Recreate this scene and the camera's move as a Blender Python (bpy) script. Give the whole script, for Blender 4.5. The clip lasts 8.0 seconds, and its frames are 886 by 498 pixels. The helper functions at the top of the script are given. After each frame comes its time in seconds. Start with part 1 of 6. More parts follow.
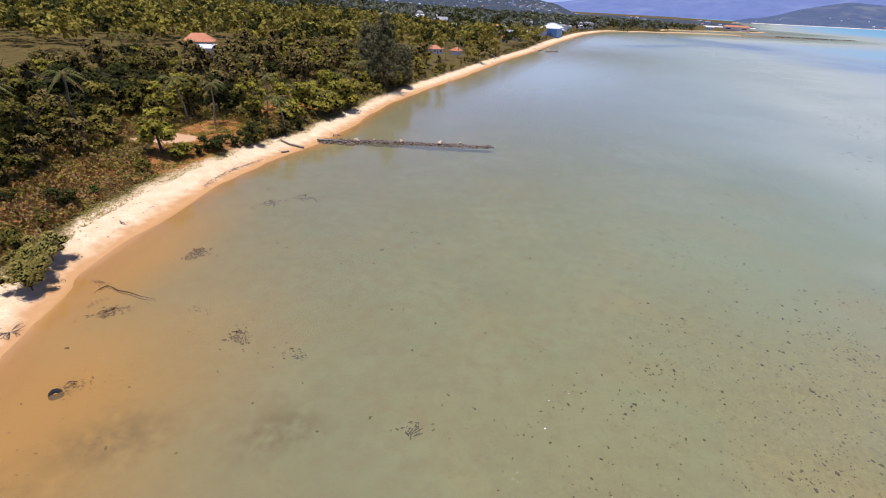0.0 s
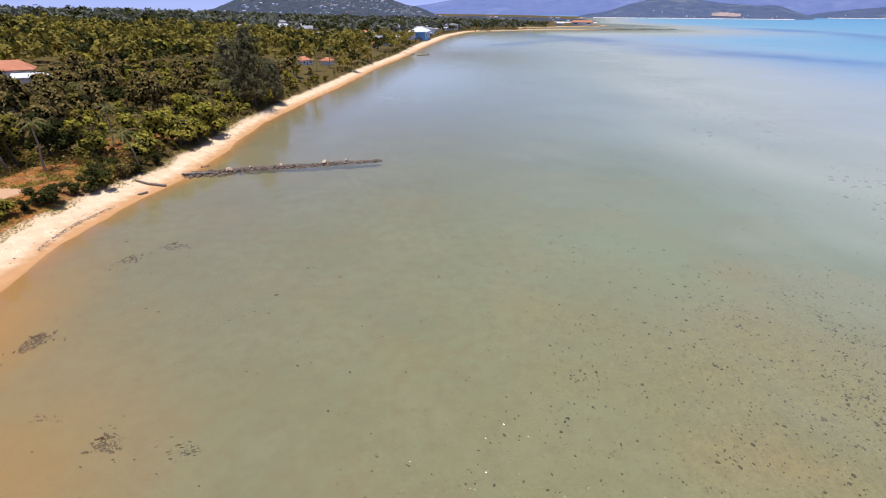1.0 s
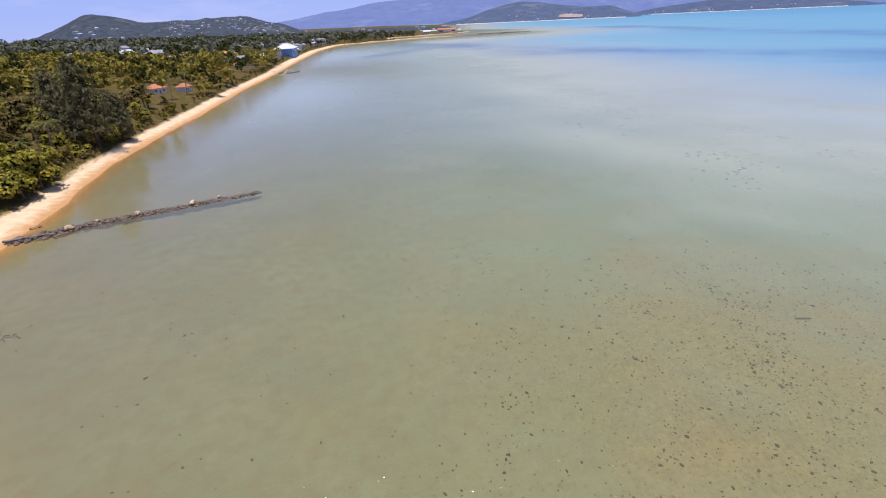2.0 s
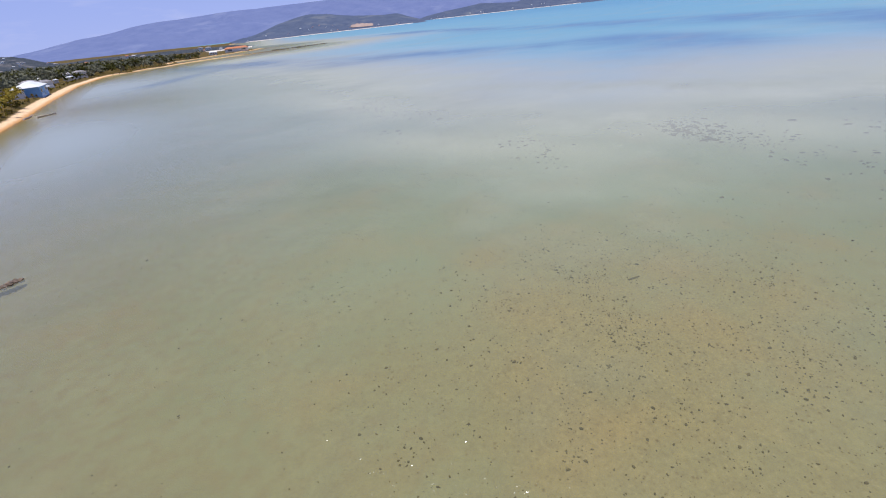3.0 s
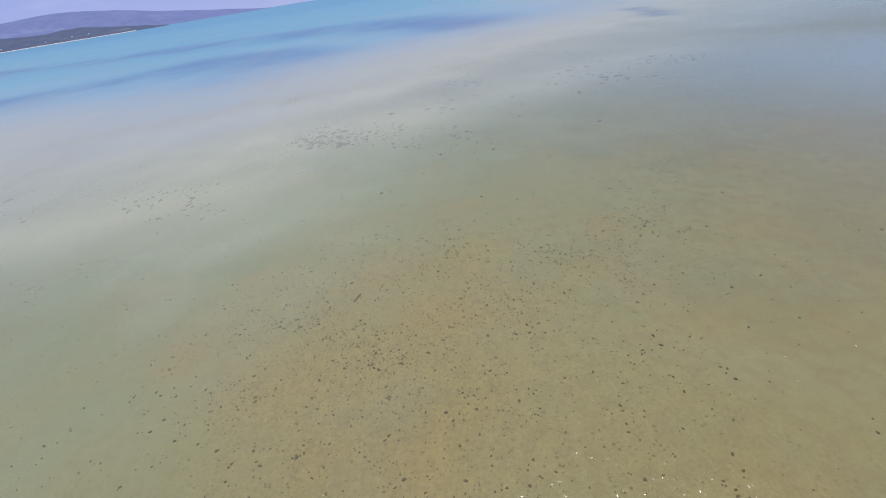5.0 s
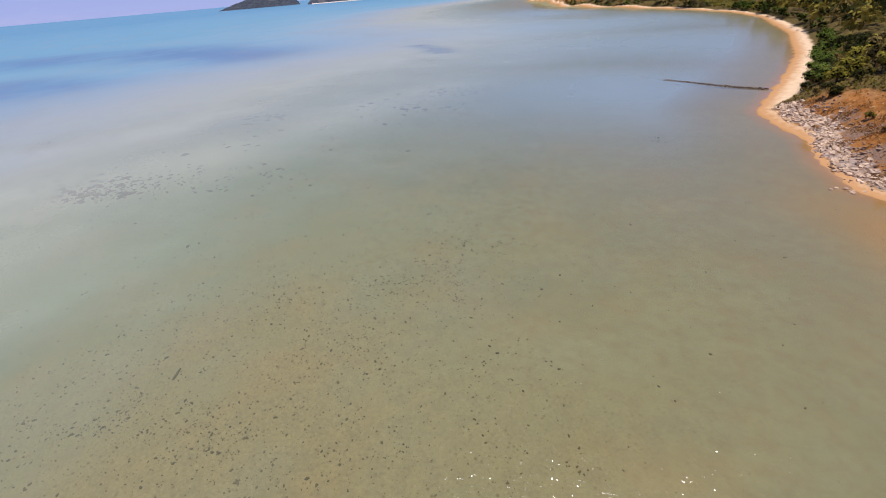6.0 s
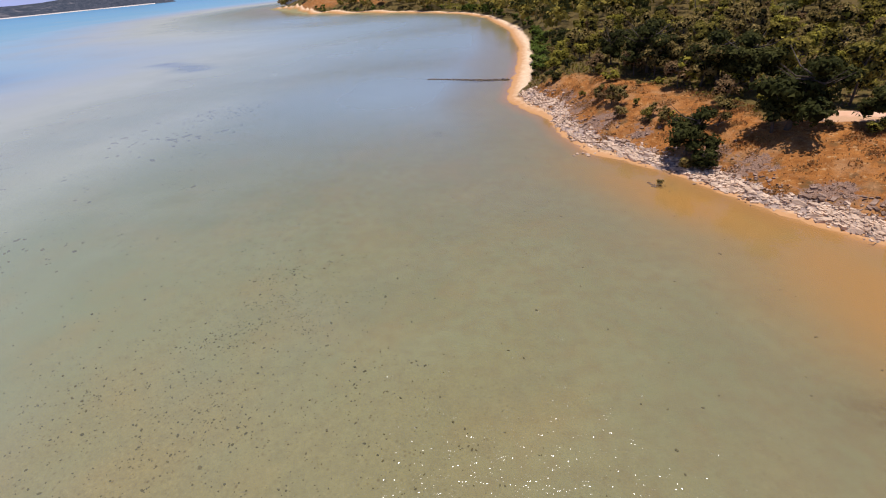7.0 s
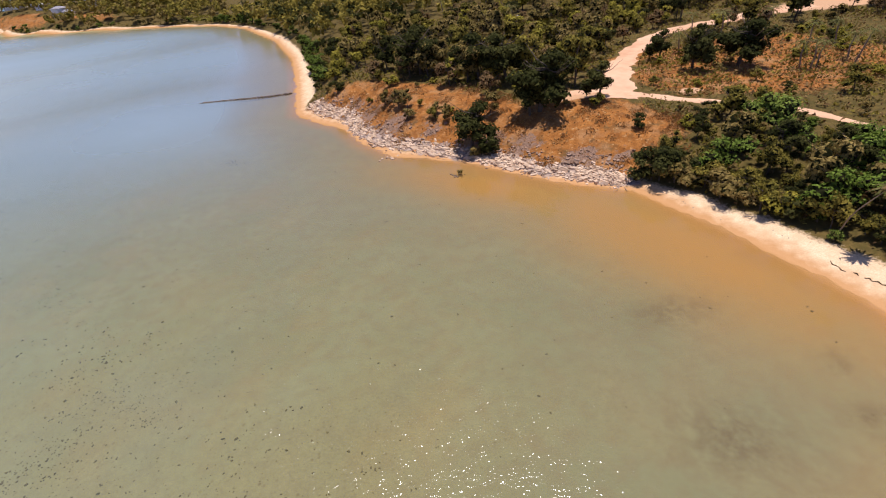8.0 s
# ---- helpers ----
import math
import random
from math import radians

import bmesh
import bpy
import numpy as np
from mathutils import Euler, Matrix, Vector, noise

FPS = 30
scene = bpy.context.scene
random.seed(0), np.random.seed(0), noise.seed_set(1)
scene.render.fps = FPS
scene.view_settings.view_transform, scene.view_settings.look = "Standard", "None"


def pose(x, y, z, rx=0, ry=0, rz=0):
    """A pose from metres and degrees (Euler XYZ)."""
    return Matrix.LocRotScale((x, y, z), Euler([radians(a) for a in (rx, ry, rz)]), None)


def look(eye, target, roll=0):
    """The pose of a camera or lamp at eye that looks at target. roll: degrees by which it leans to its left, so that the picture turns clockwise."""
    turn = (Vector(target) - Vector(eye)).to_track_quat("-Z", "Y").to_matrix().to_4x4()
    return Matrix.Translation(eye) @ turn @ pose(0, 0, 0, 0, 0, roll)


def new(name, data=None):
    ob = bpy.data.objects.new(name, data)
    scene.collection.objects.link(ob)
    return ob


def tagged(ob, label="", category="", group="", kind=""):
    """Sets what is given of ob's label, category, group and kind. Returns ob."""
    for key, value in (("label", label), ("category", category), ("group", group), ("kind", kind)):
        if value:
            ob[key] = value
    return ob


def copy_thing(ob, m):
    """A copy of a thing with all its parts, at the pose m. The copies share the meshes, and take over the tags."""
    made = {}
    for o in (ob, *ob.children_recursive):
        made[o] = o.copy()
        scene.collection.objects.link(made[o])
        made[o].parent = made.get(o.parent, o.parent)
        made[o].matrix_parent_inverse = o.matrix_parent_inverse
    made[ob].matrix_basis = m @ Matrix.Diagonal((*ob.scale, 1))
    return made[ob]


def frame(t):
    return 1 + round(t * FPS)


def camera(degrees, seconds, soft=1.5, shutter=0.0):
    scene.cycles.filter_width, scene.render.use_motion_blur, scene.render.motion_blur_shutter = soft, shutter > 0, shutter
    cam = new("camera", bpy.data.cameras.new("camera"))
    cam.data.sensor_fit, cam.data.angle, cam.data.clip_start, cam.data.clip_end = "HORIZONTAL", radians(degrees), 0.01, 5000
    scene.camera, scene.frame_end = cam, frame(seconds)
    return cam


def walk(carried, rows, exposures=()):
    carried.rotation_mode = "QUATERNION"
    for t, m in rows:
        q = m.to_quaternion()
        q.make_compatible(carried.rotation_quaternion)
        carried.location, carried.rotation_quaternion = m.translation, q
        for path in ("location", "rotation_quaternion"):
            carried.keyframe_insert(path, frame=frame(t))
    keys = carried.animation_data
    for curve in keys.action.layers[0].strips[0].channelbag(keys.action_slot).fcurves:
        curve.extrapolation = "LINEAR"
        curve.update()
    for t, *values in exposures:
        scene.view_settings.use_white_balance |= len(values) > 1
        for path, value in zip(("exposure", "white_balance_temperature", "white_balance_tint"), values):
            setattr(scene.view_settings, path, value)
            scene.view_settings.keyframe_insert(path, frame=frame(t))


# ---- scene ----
# ---------------------------------------------------------------- camera
cam = camera(88.83, 8.0, soft=1.1)
PATH = [
    (0.0, 0.00, 0.00, 20.00, 61.47, -2.32, 1.26),
    (0.5, 0.02, 1.46, 20.23, 61.87, -1.54, -5.35),
    (1.0, 0.19, 3.07, 20.51, 62.29, -0.28, -13.76),
    (1.5, 0.66, 4.59, 20.60, 62.68, 0.92, -20.46),
    (2.0, 1.56, 6.27, 20.41, 63.17, 2.43, -28.75),
    (2.2, 1.95, 6.88, 20.37, 63.28, 3.08, -33.06),
    (3.3, 4.23, 9.98, 20.54, 62.01, 6.54, -58.99),
    (3.5, 4.56, 10.44, 20.60, 61.58, 6.98, -63.44),
    (4.0, 5.33, 11.40, 20.79, 60.47, 8.04, -75.62),
    (4.5, 6.14, 12.43, 20.78, 59.48, 8.55, -87.52),
    (4.7, 6.45, 12.73, 20.83, 59.00, 8.80, -92.41),
    (5.8, 7.22, 13.14, 21.50, 60.20, 3.95, -116.55),
    (6.0, 7.33, 13.27, 21.74, 59.78, 4.20, -122.20),
    (6.5, 7.80, 13.80, 22.40, 59.12, 4.75, -135.20),
    (7.0, 8.55, 14.65, 22.95, 58.15, 4.50, -150.00),
    (7.5, 9.20, 15.10, 23.60, 57.35, 4.65, -163.80),
    (8.0, 9.85, 15.45, 24.50, 56.25, 4.80, -177.00),
]
EXPOSURES = [(0.0, 0.45, 5760, 14), (2.0, 0.41, 5830, 14), (4.0, 0.25, 6170, 13), (6.0, 0.22, 6080, 17), (8.0, 0.41, 6170, 18)]
walk(cam, [(t, pose(x, y, z, rx, ry, rz)) for t, x, y, z, rx, ry, rz in PATH], EXPOSURES)

# ---------------------------------------------------------------- sky and sun
SUN_DIR = Vector((-0.02, -0.06, 1.0)).normalized()
world = bpy.data.worlds.new("sky")
scene.world = world
world.use_nodes = True
wn = world.node_tree
wn.nodes.clear()
sky = wn.nodes.new("ShaderNodeTexSky")
sky.sky_type = "NISHITA"
sky.sun_disc = False
sky.sun_elevation = math.asin(SUN_DIR.z)
sky.sun_rotation = math.atan2(SUN_DIR.x, SUN_DIR.y)
sky.air_density, sky.dust_density, sky.ozone_density = 0.6, 0.0, 5.0
bg = wn.nodes.new("ShaderNodeBackground")
bg.inputs["Strength"].default_value = 0.11
wo = wn.nodes.new("ShaderNodeOutputWorld")
haze = wn.nodes.new("ShaderNodeMix")
haze.data_type, haze.blend_type = "RGBA", "MULTIPLY"
haze.inputs[0].default_value = 1.0
haze.inputs[7].default_value = (0.88, 0.86, 0.98, 1)
wn.links.new(sky.outputs[0], haze.inputs[6])
# thin lilac-white clouds
place = wn.nodes.new("ShaderNodeTexCoord")
spread = wn.nodes.new("ShaderNodeMapping")
spread.inputs["Scale"].default_value = (1.0, 1.0, 4.5)
wn.links.new(place.outputs["Generated"], spread.inputs["Vector"])
veil = wn.nodes.new("ShaderNodeTexNoise")
veil.inputs["Scale"].default_value, veil.inputs["Detail"].default_value, veil.inputs["Roughness"].default_value = 5.0, 6.0, 0.6
wn.links.new(spread.outputs[0], veil.inputs["Vector"])
amount = wn.nodes.new("ShaderNodeMapRange")
amount.inputs["From Min"].default_value, amount.inputs["From Max"].default_value, amount.inputs["To Max"].default_value = 0.50, 0.72, 0.45
wn.links.new(veil.outputs["Fac"], amount.inputs["Value"])
# lilac haze low over the horizon
height = wn.nodes.new("ShaderNodeSeparateXYZ")
wn.links.new(place.outputs["Generated"], height.inputs[0])
low = wn.nodes.new("ShaderNodeMapRange")
low.interpolation_type = "SMOOTHSTEP"
low.inputs["From Min"].default_value, low.inputs["From Max"].default_value = 0.40, 0.0
low.inputs["To Max"].default_value = 0.85
wn.links.new(height.outputs["Z"], low.inputs["Value"])
lilac = wn.nodes.new("ShaderNodeMix")
lilac.data_type = "RGBA"
lilac.inputs[7].default_value = (2.7, 3.05, 5.4, 1)
wn.links.new(low.outputs[0], lilac.inputs[0])
wn.links.new(haze.outputs[2], lilac.inputs[6])
cloudy = wn.nodes.new("ShaderNodeMix")
cloudy.data_type = "RGBA"
cloudy.inputs[7].default_value = (4.6, 4.6, 5.9, 1)
wn.links.new(amount.outputs[0], cloudy.inputs[0])
wn.links.new(lilac.outputs[2], cloudy.inputs[6])
wn.links.new(cloudy.outputs[2], bg.inputs[0])
wn.links.new(bg.outputs[0], wo.inputs[0])
sun = new("sun", bpy.data.lights.new("sun", "SUN"))
sun.data.energy, sun.data.angle, sun.data.color = 3.85, radians(0.5), (1.0, 0.95, 0.87)
sun.matrix_world = look(SUN_DIR * 300, (0, 0, 0))

# ---------------------------------------------------------------- materials
class Nodes:
    """A short way to write a node material."""

    def __init__(self, name):
        self.mat = bpy.data.materials.new(name)
        self.mat.use_nodes = True
        self.t = self.mat.node_tree
        self.t.nodes.clear()
        self.out = self.t.nodes.new("ShaderNodeOutputMaterial")

    def add(self, kind, **values):
        n = self.t.nodes.new(kind)
        for key, v in values.items():
            n.inputs[key.replace("_", " ")].default_value = v
        return n

    def link(self, a, b):
        self.t.links.new(a, b)

    def coords(self):
        return self.t.nodes.new("ShaderNodeNewGeometry").outputs["Position"]

    def local(self):
        return self.t.nodes.new("ShaderNodeTexCoord").outputs["Object"]

    def noise(self, vec, scale, detail=4.0, rough=0.55, stretch=None):
        if stretch:
            m = self.t.nodes.new("ShaderNodeMapping")
            m.inputs["Scale"].default_value = stretch[:3]
            m.inputs["Rotation"].default_value = (0, 0, stretch[3])
            self.link(vec, m.inputs["Vector"])
            vec = m.outputs[0]
        n = self.add("ShaderNodeTexNoise", Scale=scale, Detail=detail, Roughness=rough)
        self.link(vec, n.inputs["Vector"])
        return n.outputs["Fac"]

    def ramp(self, fac, stops, mode="LINEAR"):
        n = self.t.nodes.new("ShaderNodeValToRGB")
        n.color_ramp.interpolation = mode
        el = n.color_ramp.elements
        while len(el) < len(stops):
            el.new(0.5)
        for e, (p, c) in zip(el, stops):
            e.position = p
            e.color = (*c, 1) if len(c) == 3 else c
        self.link(fac, n.inputs[0])
        return n.outputs[0]

    def mask(self, fac, lo, hi):
        n = self.t.nodes.new("ShaderNodeMapRange")
        n.clamp = True
        n.inputs["From Min"].default_value, n.inputs["From Max"].default_value = lo, hi
        self.link(fac, n.inputs["Value"])
        return n.outputs[0]

    def mix(self, fac, a, b, blend="MIX"):
        n = self.t.nodes.new("ShaderNodeMix")
        n.data_type, n.blend_type = "RGBA", blend
        for sock, v in ((n.inputs[0], fac), (n.inputs[6], a), (n.inputs[7], b)):
            if isinstance(v, (int, float)):
                sock.default_value = v
            elif isinstance(v, tuple):
                sock.default_value = (*v, 1)
            else:
                self.link(v, sock)
        return n.outputs[2]

    def math(self, op, a, b=0.0):
        n = self.t.nodes.new("ShaderNodeMath")
        n.operation = op
        for sock, v in zip(n.inputs, (a, b)):
            if isinstance(v, (int, float)):
                sock.default_value = v
            else:
                self.link(v, sock)
        return n.outputs[0]

    def attr(self, name):
        n = self.t.nodes.new("ShaderNodeAttribute")
        n.attribute_name = name
        return n.outputs["Fac"]

    def island(self):
        return self.t.nodes.new("ShaderNodeNewGeometry").outputs["Random Per Island"]

    def chance(self):
        return self.t.nodes.new("ShaderNodeObjectInfo").outputs["Random"]

    def bump(self, height, strength, distance):
        n = self.add("ShaderNodeBump", Strength=strength, Distance=distance)
        self.link(height, n.inputs["Height"])
        return n.outputs[0]

    def surface(self, color, rough=0.8, bump=None, metal=0.0, spec=0.3):
        p = self.add("ShaderNodeBsdfPrincipled", Roughness=rough, Metallic=metal)
        p.inputs["Specular IOR Level"].default_value = spec
        if isinstance(color, tuple):
            p.inputs["Base Color"].default_value = (*color, 1)
        else:
            self.link(color, p.inputs["Base Color"])
        if bump is not None:
            self.link(bump, p.inputs["Normal"])
        self.link(p.outputs[0], self.out.inputs[0])
        return self.mat


def speckled(name, dark, light, scale, rough=0.85, relief=0.02, by="island", spec=0.25):
    """A plain rough surface that varies from piece to piece and in its grain."""
    n = Nodes(name)
    p = n.local()
    grain = n.noise(p, scale, 6)
    coarse = n.noise(p, scale * 0.17, 3)
    base = n.mix(n.island() if by == "island" else n.chance(), dark, light)
    c = n.mix(n.mask(grain, 0.3, 0.7), base, dark)
    c = n.mix(n.mask(coarse, 0.35, 0.75), c, light)
    return n.surface(c, rough, n.bump(grain, 0.6, relief), spec=spec)


def leaves(name, dark, mid, light, rough=0.75):
    """Foliage: every leaf clump has its own tone, every plant its own shade, with some light let through."""
    n = Nodes(name)
    r = n.island()
    tone = n.mix(n.mask(r, -0.12, 0.36), dark, mid)
    bright = n.math("ADD", n.math("MULTIPLY", n.chance(), 0.62), n.math("MULTIPLY", n.math("SUBTRACT", r, 0.45), 0.75))
    tone = n.mix(n.mask(bright, 0.0, 1.0), tone, light)
    patch = n.noise(n.coords(), 0.35, 2)
    c = n.mix(n.math("MULTIPLY", n.mask(patch, 0.45, 0.7), 0.6), tone, mid)
    p = n.add("ShaderNodeBsdfPrincipled", Roughness=rough)
    p.inputs["Specular IOR Level"].default_value = 0.04
    n.link(c, p.inputs["Base Color"])
    tr = n.add("ShaderNodeBsdfTranslucent")
    n.link(c, tr.inputs["Color"])
    mx = n.add("ShaderNodeMixShader", Fac=0.18)
    n.link(p.outputs[0], mx.inputs[1])
    n.link(tr.outputs[0], mx.inputs[2])
    n.link(mx.outputs[0], n.out.inputs[0])
    return n.mat


def make_ground():
    n = Nodes("ground_sand_and_earth")
    p = n.coords()
    shore, dry, trod = n.attr("shore"), n.attr("dry"), n.attr("trod")
    fine, mid, wide = n.noise(p, 9.0, 6), n.noise(p, 0.9, 5), n.noise(p, 0.12, 4)
    # beach: wet band at the water's edge, pale dry sand above it
    sand = n.mix(n.mask(mid, 0.3, 0.7), (0.68, 0.475, 0.275), (0.86, 0.65, 0.415))
    sand = n.mix(n.mask(fine, 0.35, 0.75), sand, (0.58, 0.385, 0.225))
    wet = n.mix(mid, (0.45, 0.235, 0.095), (0.56, 0.31, 0.135))
    edge = n.math("ADD", shore, n.math("MULTIPLY", n.math("SUBTRACT", mid, 0.5), 2.0))
    beach = n.mix(n.mask(edge, 0.5, 2.3), wet, sand)
    # land: leaf litter, dry grass and red earth
    litter = n.mix(n.mask(mid, 0.35, 0.65), (0.060, 0.045, 0.014), (0.16, 0.100, 0.032))
    litter = n.mix(n.mask(fine, 0.4, 0.7), litter, (0.095, 0.075, 0.018))
    straw = n.mix(n.mask(mid, 0.35, 0.65), (0.23, 0.082, 0.017), (0.41, 0.165, 0.038))
    straw = n.mix(n.mask(fine, 0.45, 0.75), straw, (0.15, 0.060, 0.018))
    straw = n.mix(n.mask(n.noise(p, 0.55, 6, 0.7), 0.52, 0.66), straw, (0.135, 0.072, 0.024))
    straw = n.mix(n.mask(n.noise(p, 2.3, 4, 0.6), 0.58, 0.70), straw, (0.46, 0.27, 0.115))
    straw = n.mix(n.mask(n.noise(p, 0.23, 5, 0.65), 0.50, 0.68), straw, n.mix(n.mask(fine, 0.4, 0.7), (0.40, 0.21, 0.085), (0.24, 0.125, 0.055)))
    straw = n.mix(n.mask(n.noise(p, 0.31, 6, 0.7), 0.57, 0.68), straw, (0.10, 0.055, 0.022))
    land = n.mix(n.mask(n.math("ADD", dry, n.math("MULTIPLY", n.math("SUBTRACT", mid, 0.5), 0.7)), 0.3, 0.6), litter, straw)
    back = n.math("ADD", n.math("SUBTRACT", shore, n.attr("sand")), n.math("MULTIPLY", n.math("SUBTRACT", n.noise(p, 0.45, 4), 0.5), 1.9))
    back = n.math("ADD", back, n.math("MULTIPLY", n.math("SUBTRACT", n.noise(p, 3.5, 5, 0.7), 0.5), 2.2))
    c = n.mix(n.mask(back, -0.3, 0.5), beach, land)
    scar = n.math("ADD", n.attr("scar"), n.math("MULTIPLY", n.math("SUBTRACT", n.noise(p, 0.9, 7, 0.75), 0.5), 2.6))
    c = n.mix(n.mask(scar, 0.52, 0.66), c, n.mix(n.mask(fine, 0.38, 0.62), (0.105, 0.060, 0.040), (0.33, 0.205, 0.135)))
    crack = n.add("ShaderNodeTexVoronoi", Scale=1.1)
    crack.feature = "DISTANCE_TO_EDGE"
    n.link(p, crack.inputs["Vector"])
    stone = n.mix(n.mask(mid, 0.35, 0.65), (0.28, 0.19, 0.135), (0.48, 0.355, 0.26))
    stone = n.mix(n.mask(crack.outputs["Distance"], 0.10, 0.02), stone, (0.16, 0.115, 0.09))
    stone = n.mix(n.mask(fine, 0.45, 0.75), stone, (0.40, 0.31, 0.26))
    bare = n.math("ADD", n.attr("rocky"), n.math("MULTIPLY", n.math("SUBTRACT", n.noise(p, 0.8, 5, 0.65), 0.5), 1.3))
    c = n.mix(n.mask(bare, 0.50, 0.60), c, stone)
    c = n.mix(n.mask(n.math("ADD", trod, n.math("MULTIPLY", n.math("SUBTRACT", mid, 0.5), 0.6)), 0.4, 0.6), c, (0.52, 0.31, 0.17))
    # bed under the sea: silty orange close in, olive sand farther out, tan where it is stony
    bed = n.mix(n.mask(wide, 0.35, 0.65), (0.240, 0.228, 0.112), (0.275, 0.258, 0.134))
    bed = n.mix(n.mask(mid, 0.40, 0.75), bed, (0.245, 0.20, 0.10))
    bed = n.mix(n.mask(shore, -34.0, -80.0), bed, (0.225, 0.275, 0.165))
    stony = n.mask(n.math("ADD", n.attr("shoal"), n.math("MULTIPLY", n.math("SUBTRACT", n.noise(p, 0.08, 5, 0.6), 0.5), 1.6)), 0.05, 0.95)
    bed = n.mix(stony, bed, n.mix(n.mask(mid, 0.35, 0.65), (0.285, 0.232, 0.098), (0.25, 0.205, 0.092)))
    silt = n.math("ADD", n.attr("silt"), n.math("MULTIPLY", n.math("SUBTRACT", n.noise(p, 0.10, 4), 0.5), 0.7))
    bed = n.mix(n.mask(silt, 0.0, 1.0), bed, (0.47, 0.250, 0.062))
    bed = n.mix(n.mask(shore, -3.0, -0.3), bed, (0.42, 0.205, 0.062))
    bed = n.mix(n.math("MULTIPLY", n.attr("bar"), 0.9), bed, (0.44, 0.45, 0.33))
    grit = n.noise(p, 4.5, 4, 0.7)
    coarse = n.math("ADD", 0.22, n.math("MULTIPLY", stony, 0.78))
    bed = n.mix(n.math("MULTIPLY", n.mask(grit, 0.52, 0.72), n.math("MULTIPLY", coarse, 0.6)), bed, (0.15, 0.115, 0.045))
    bed = n.mix(n.math("MULTIPLY", n.mask(grit, 0.45, 0.25), n.math("MULTIPLY", coarse, 0.5)), bed, (0.42, 0.35, 0.18))
    spot = n.add("ShaderNodeTexVoronoi", Scale=2.1)
    n.link(p, spot.inputs["Vector"])
    bed = n.mix(n.math("MULTIPLY", n.mask(spot.outputs["Distance"], 0.26, 0.12), n.math("MULTIPLY", stony, n.mask(n.noise(p, 0.7, 4, 0.65), 0.46, 0.62))), bed, (0.13, 0.085, 0.03))
    weedy = n.math("MULTIPLY", n.attr("weedbed"), n.mask(n.noise(p, 0.9, 5, 0.7), 0.30, 0.60))
    bed = n.mix(n.math("MULTIPLY", weedy, 0.9), bed, (0.14, 0.095, 0.04))
    c = n.mix(n.mask(shore, -0.8, 0.1), bed, c)
    return n.surface(c, 0.95, n.bump(n.math("ADD", fine, mid), 0.5, 0.08), spec=0.1)


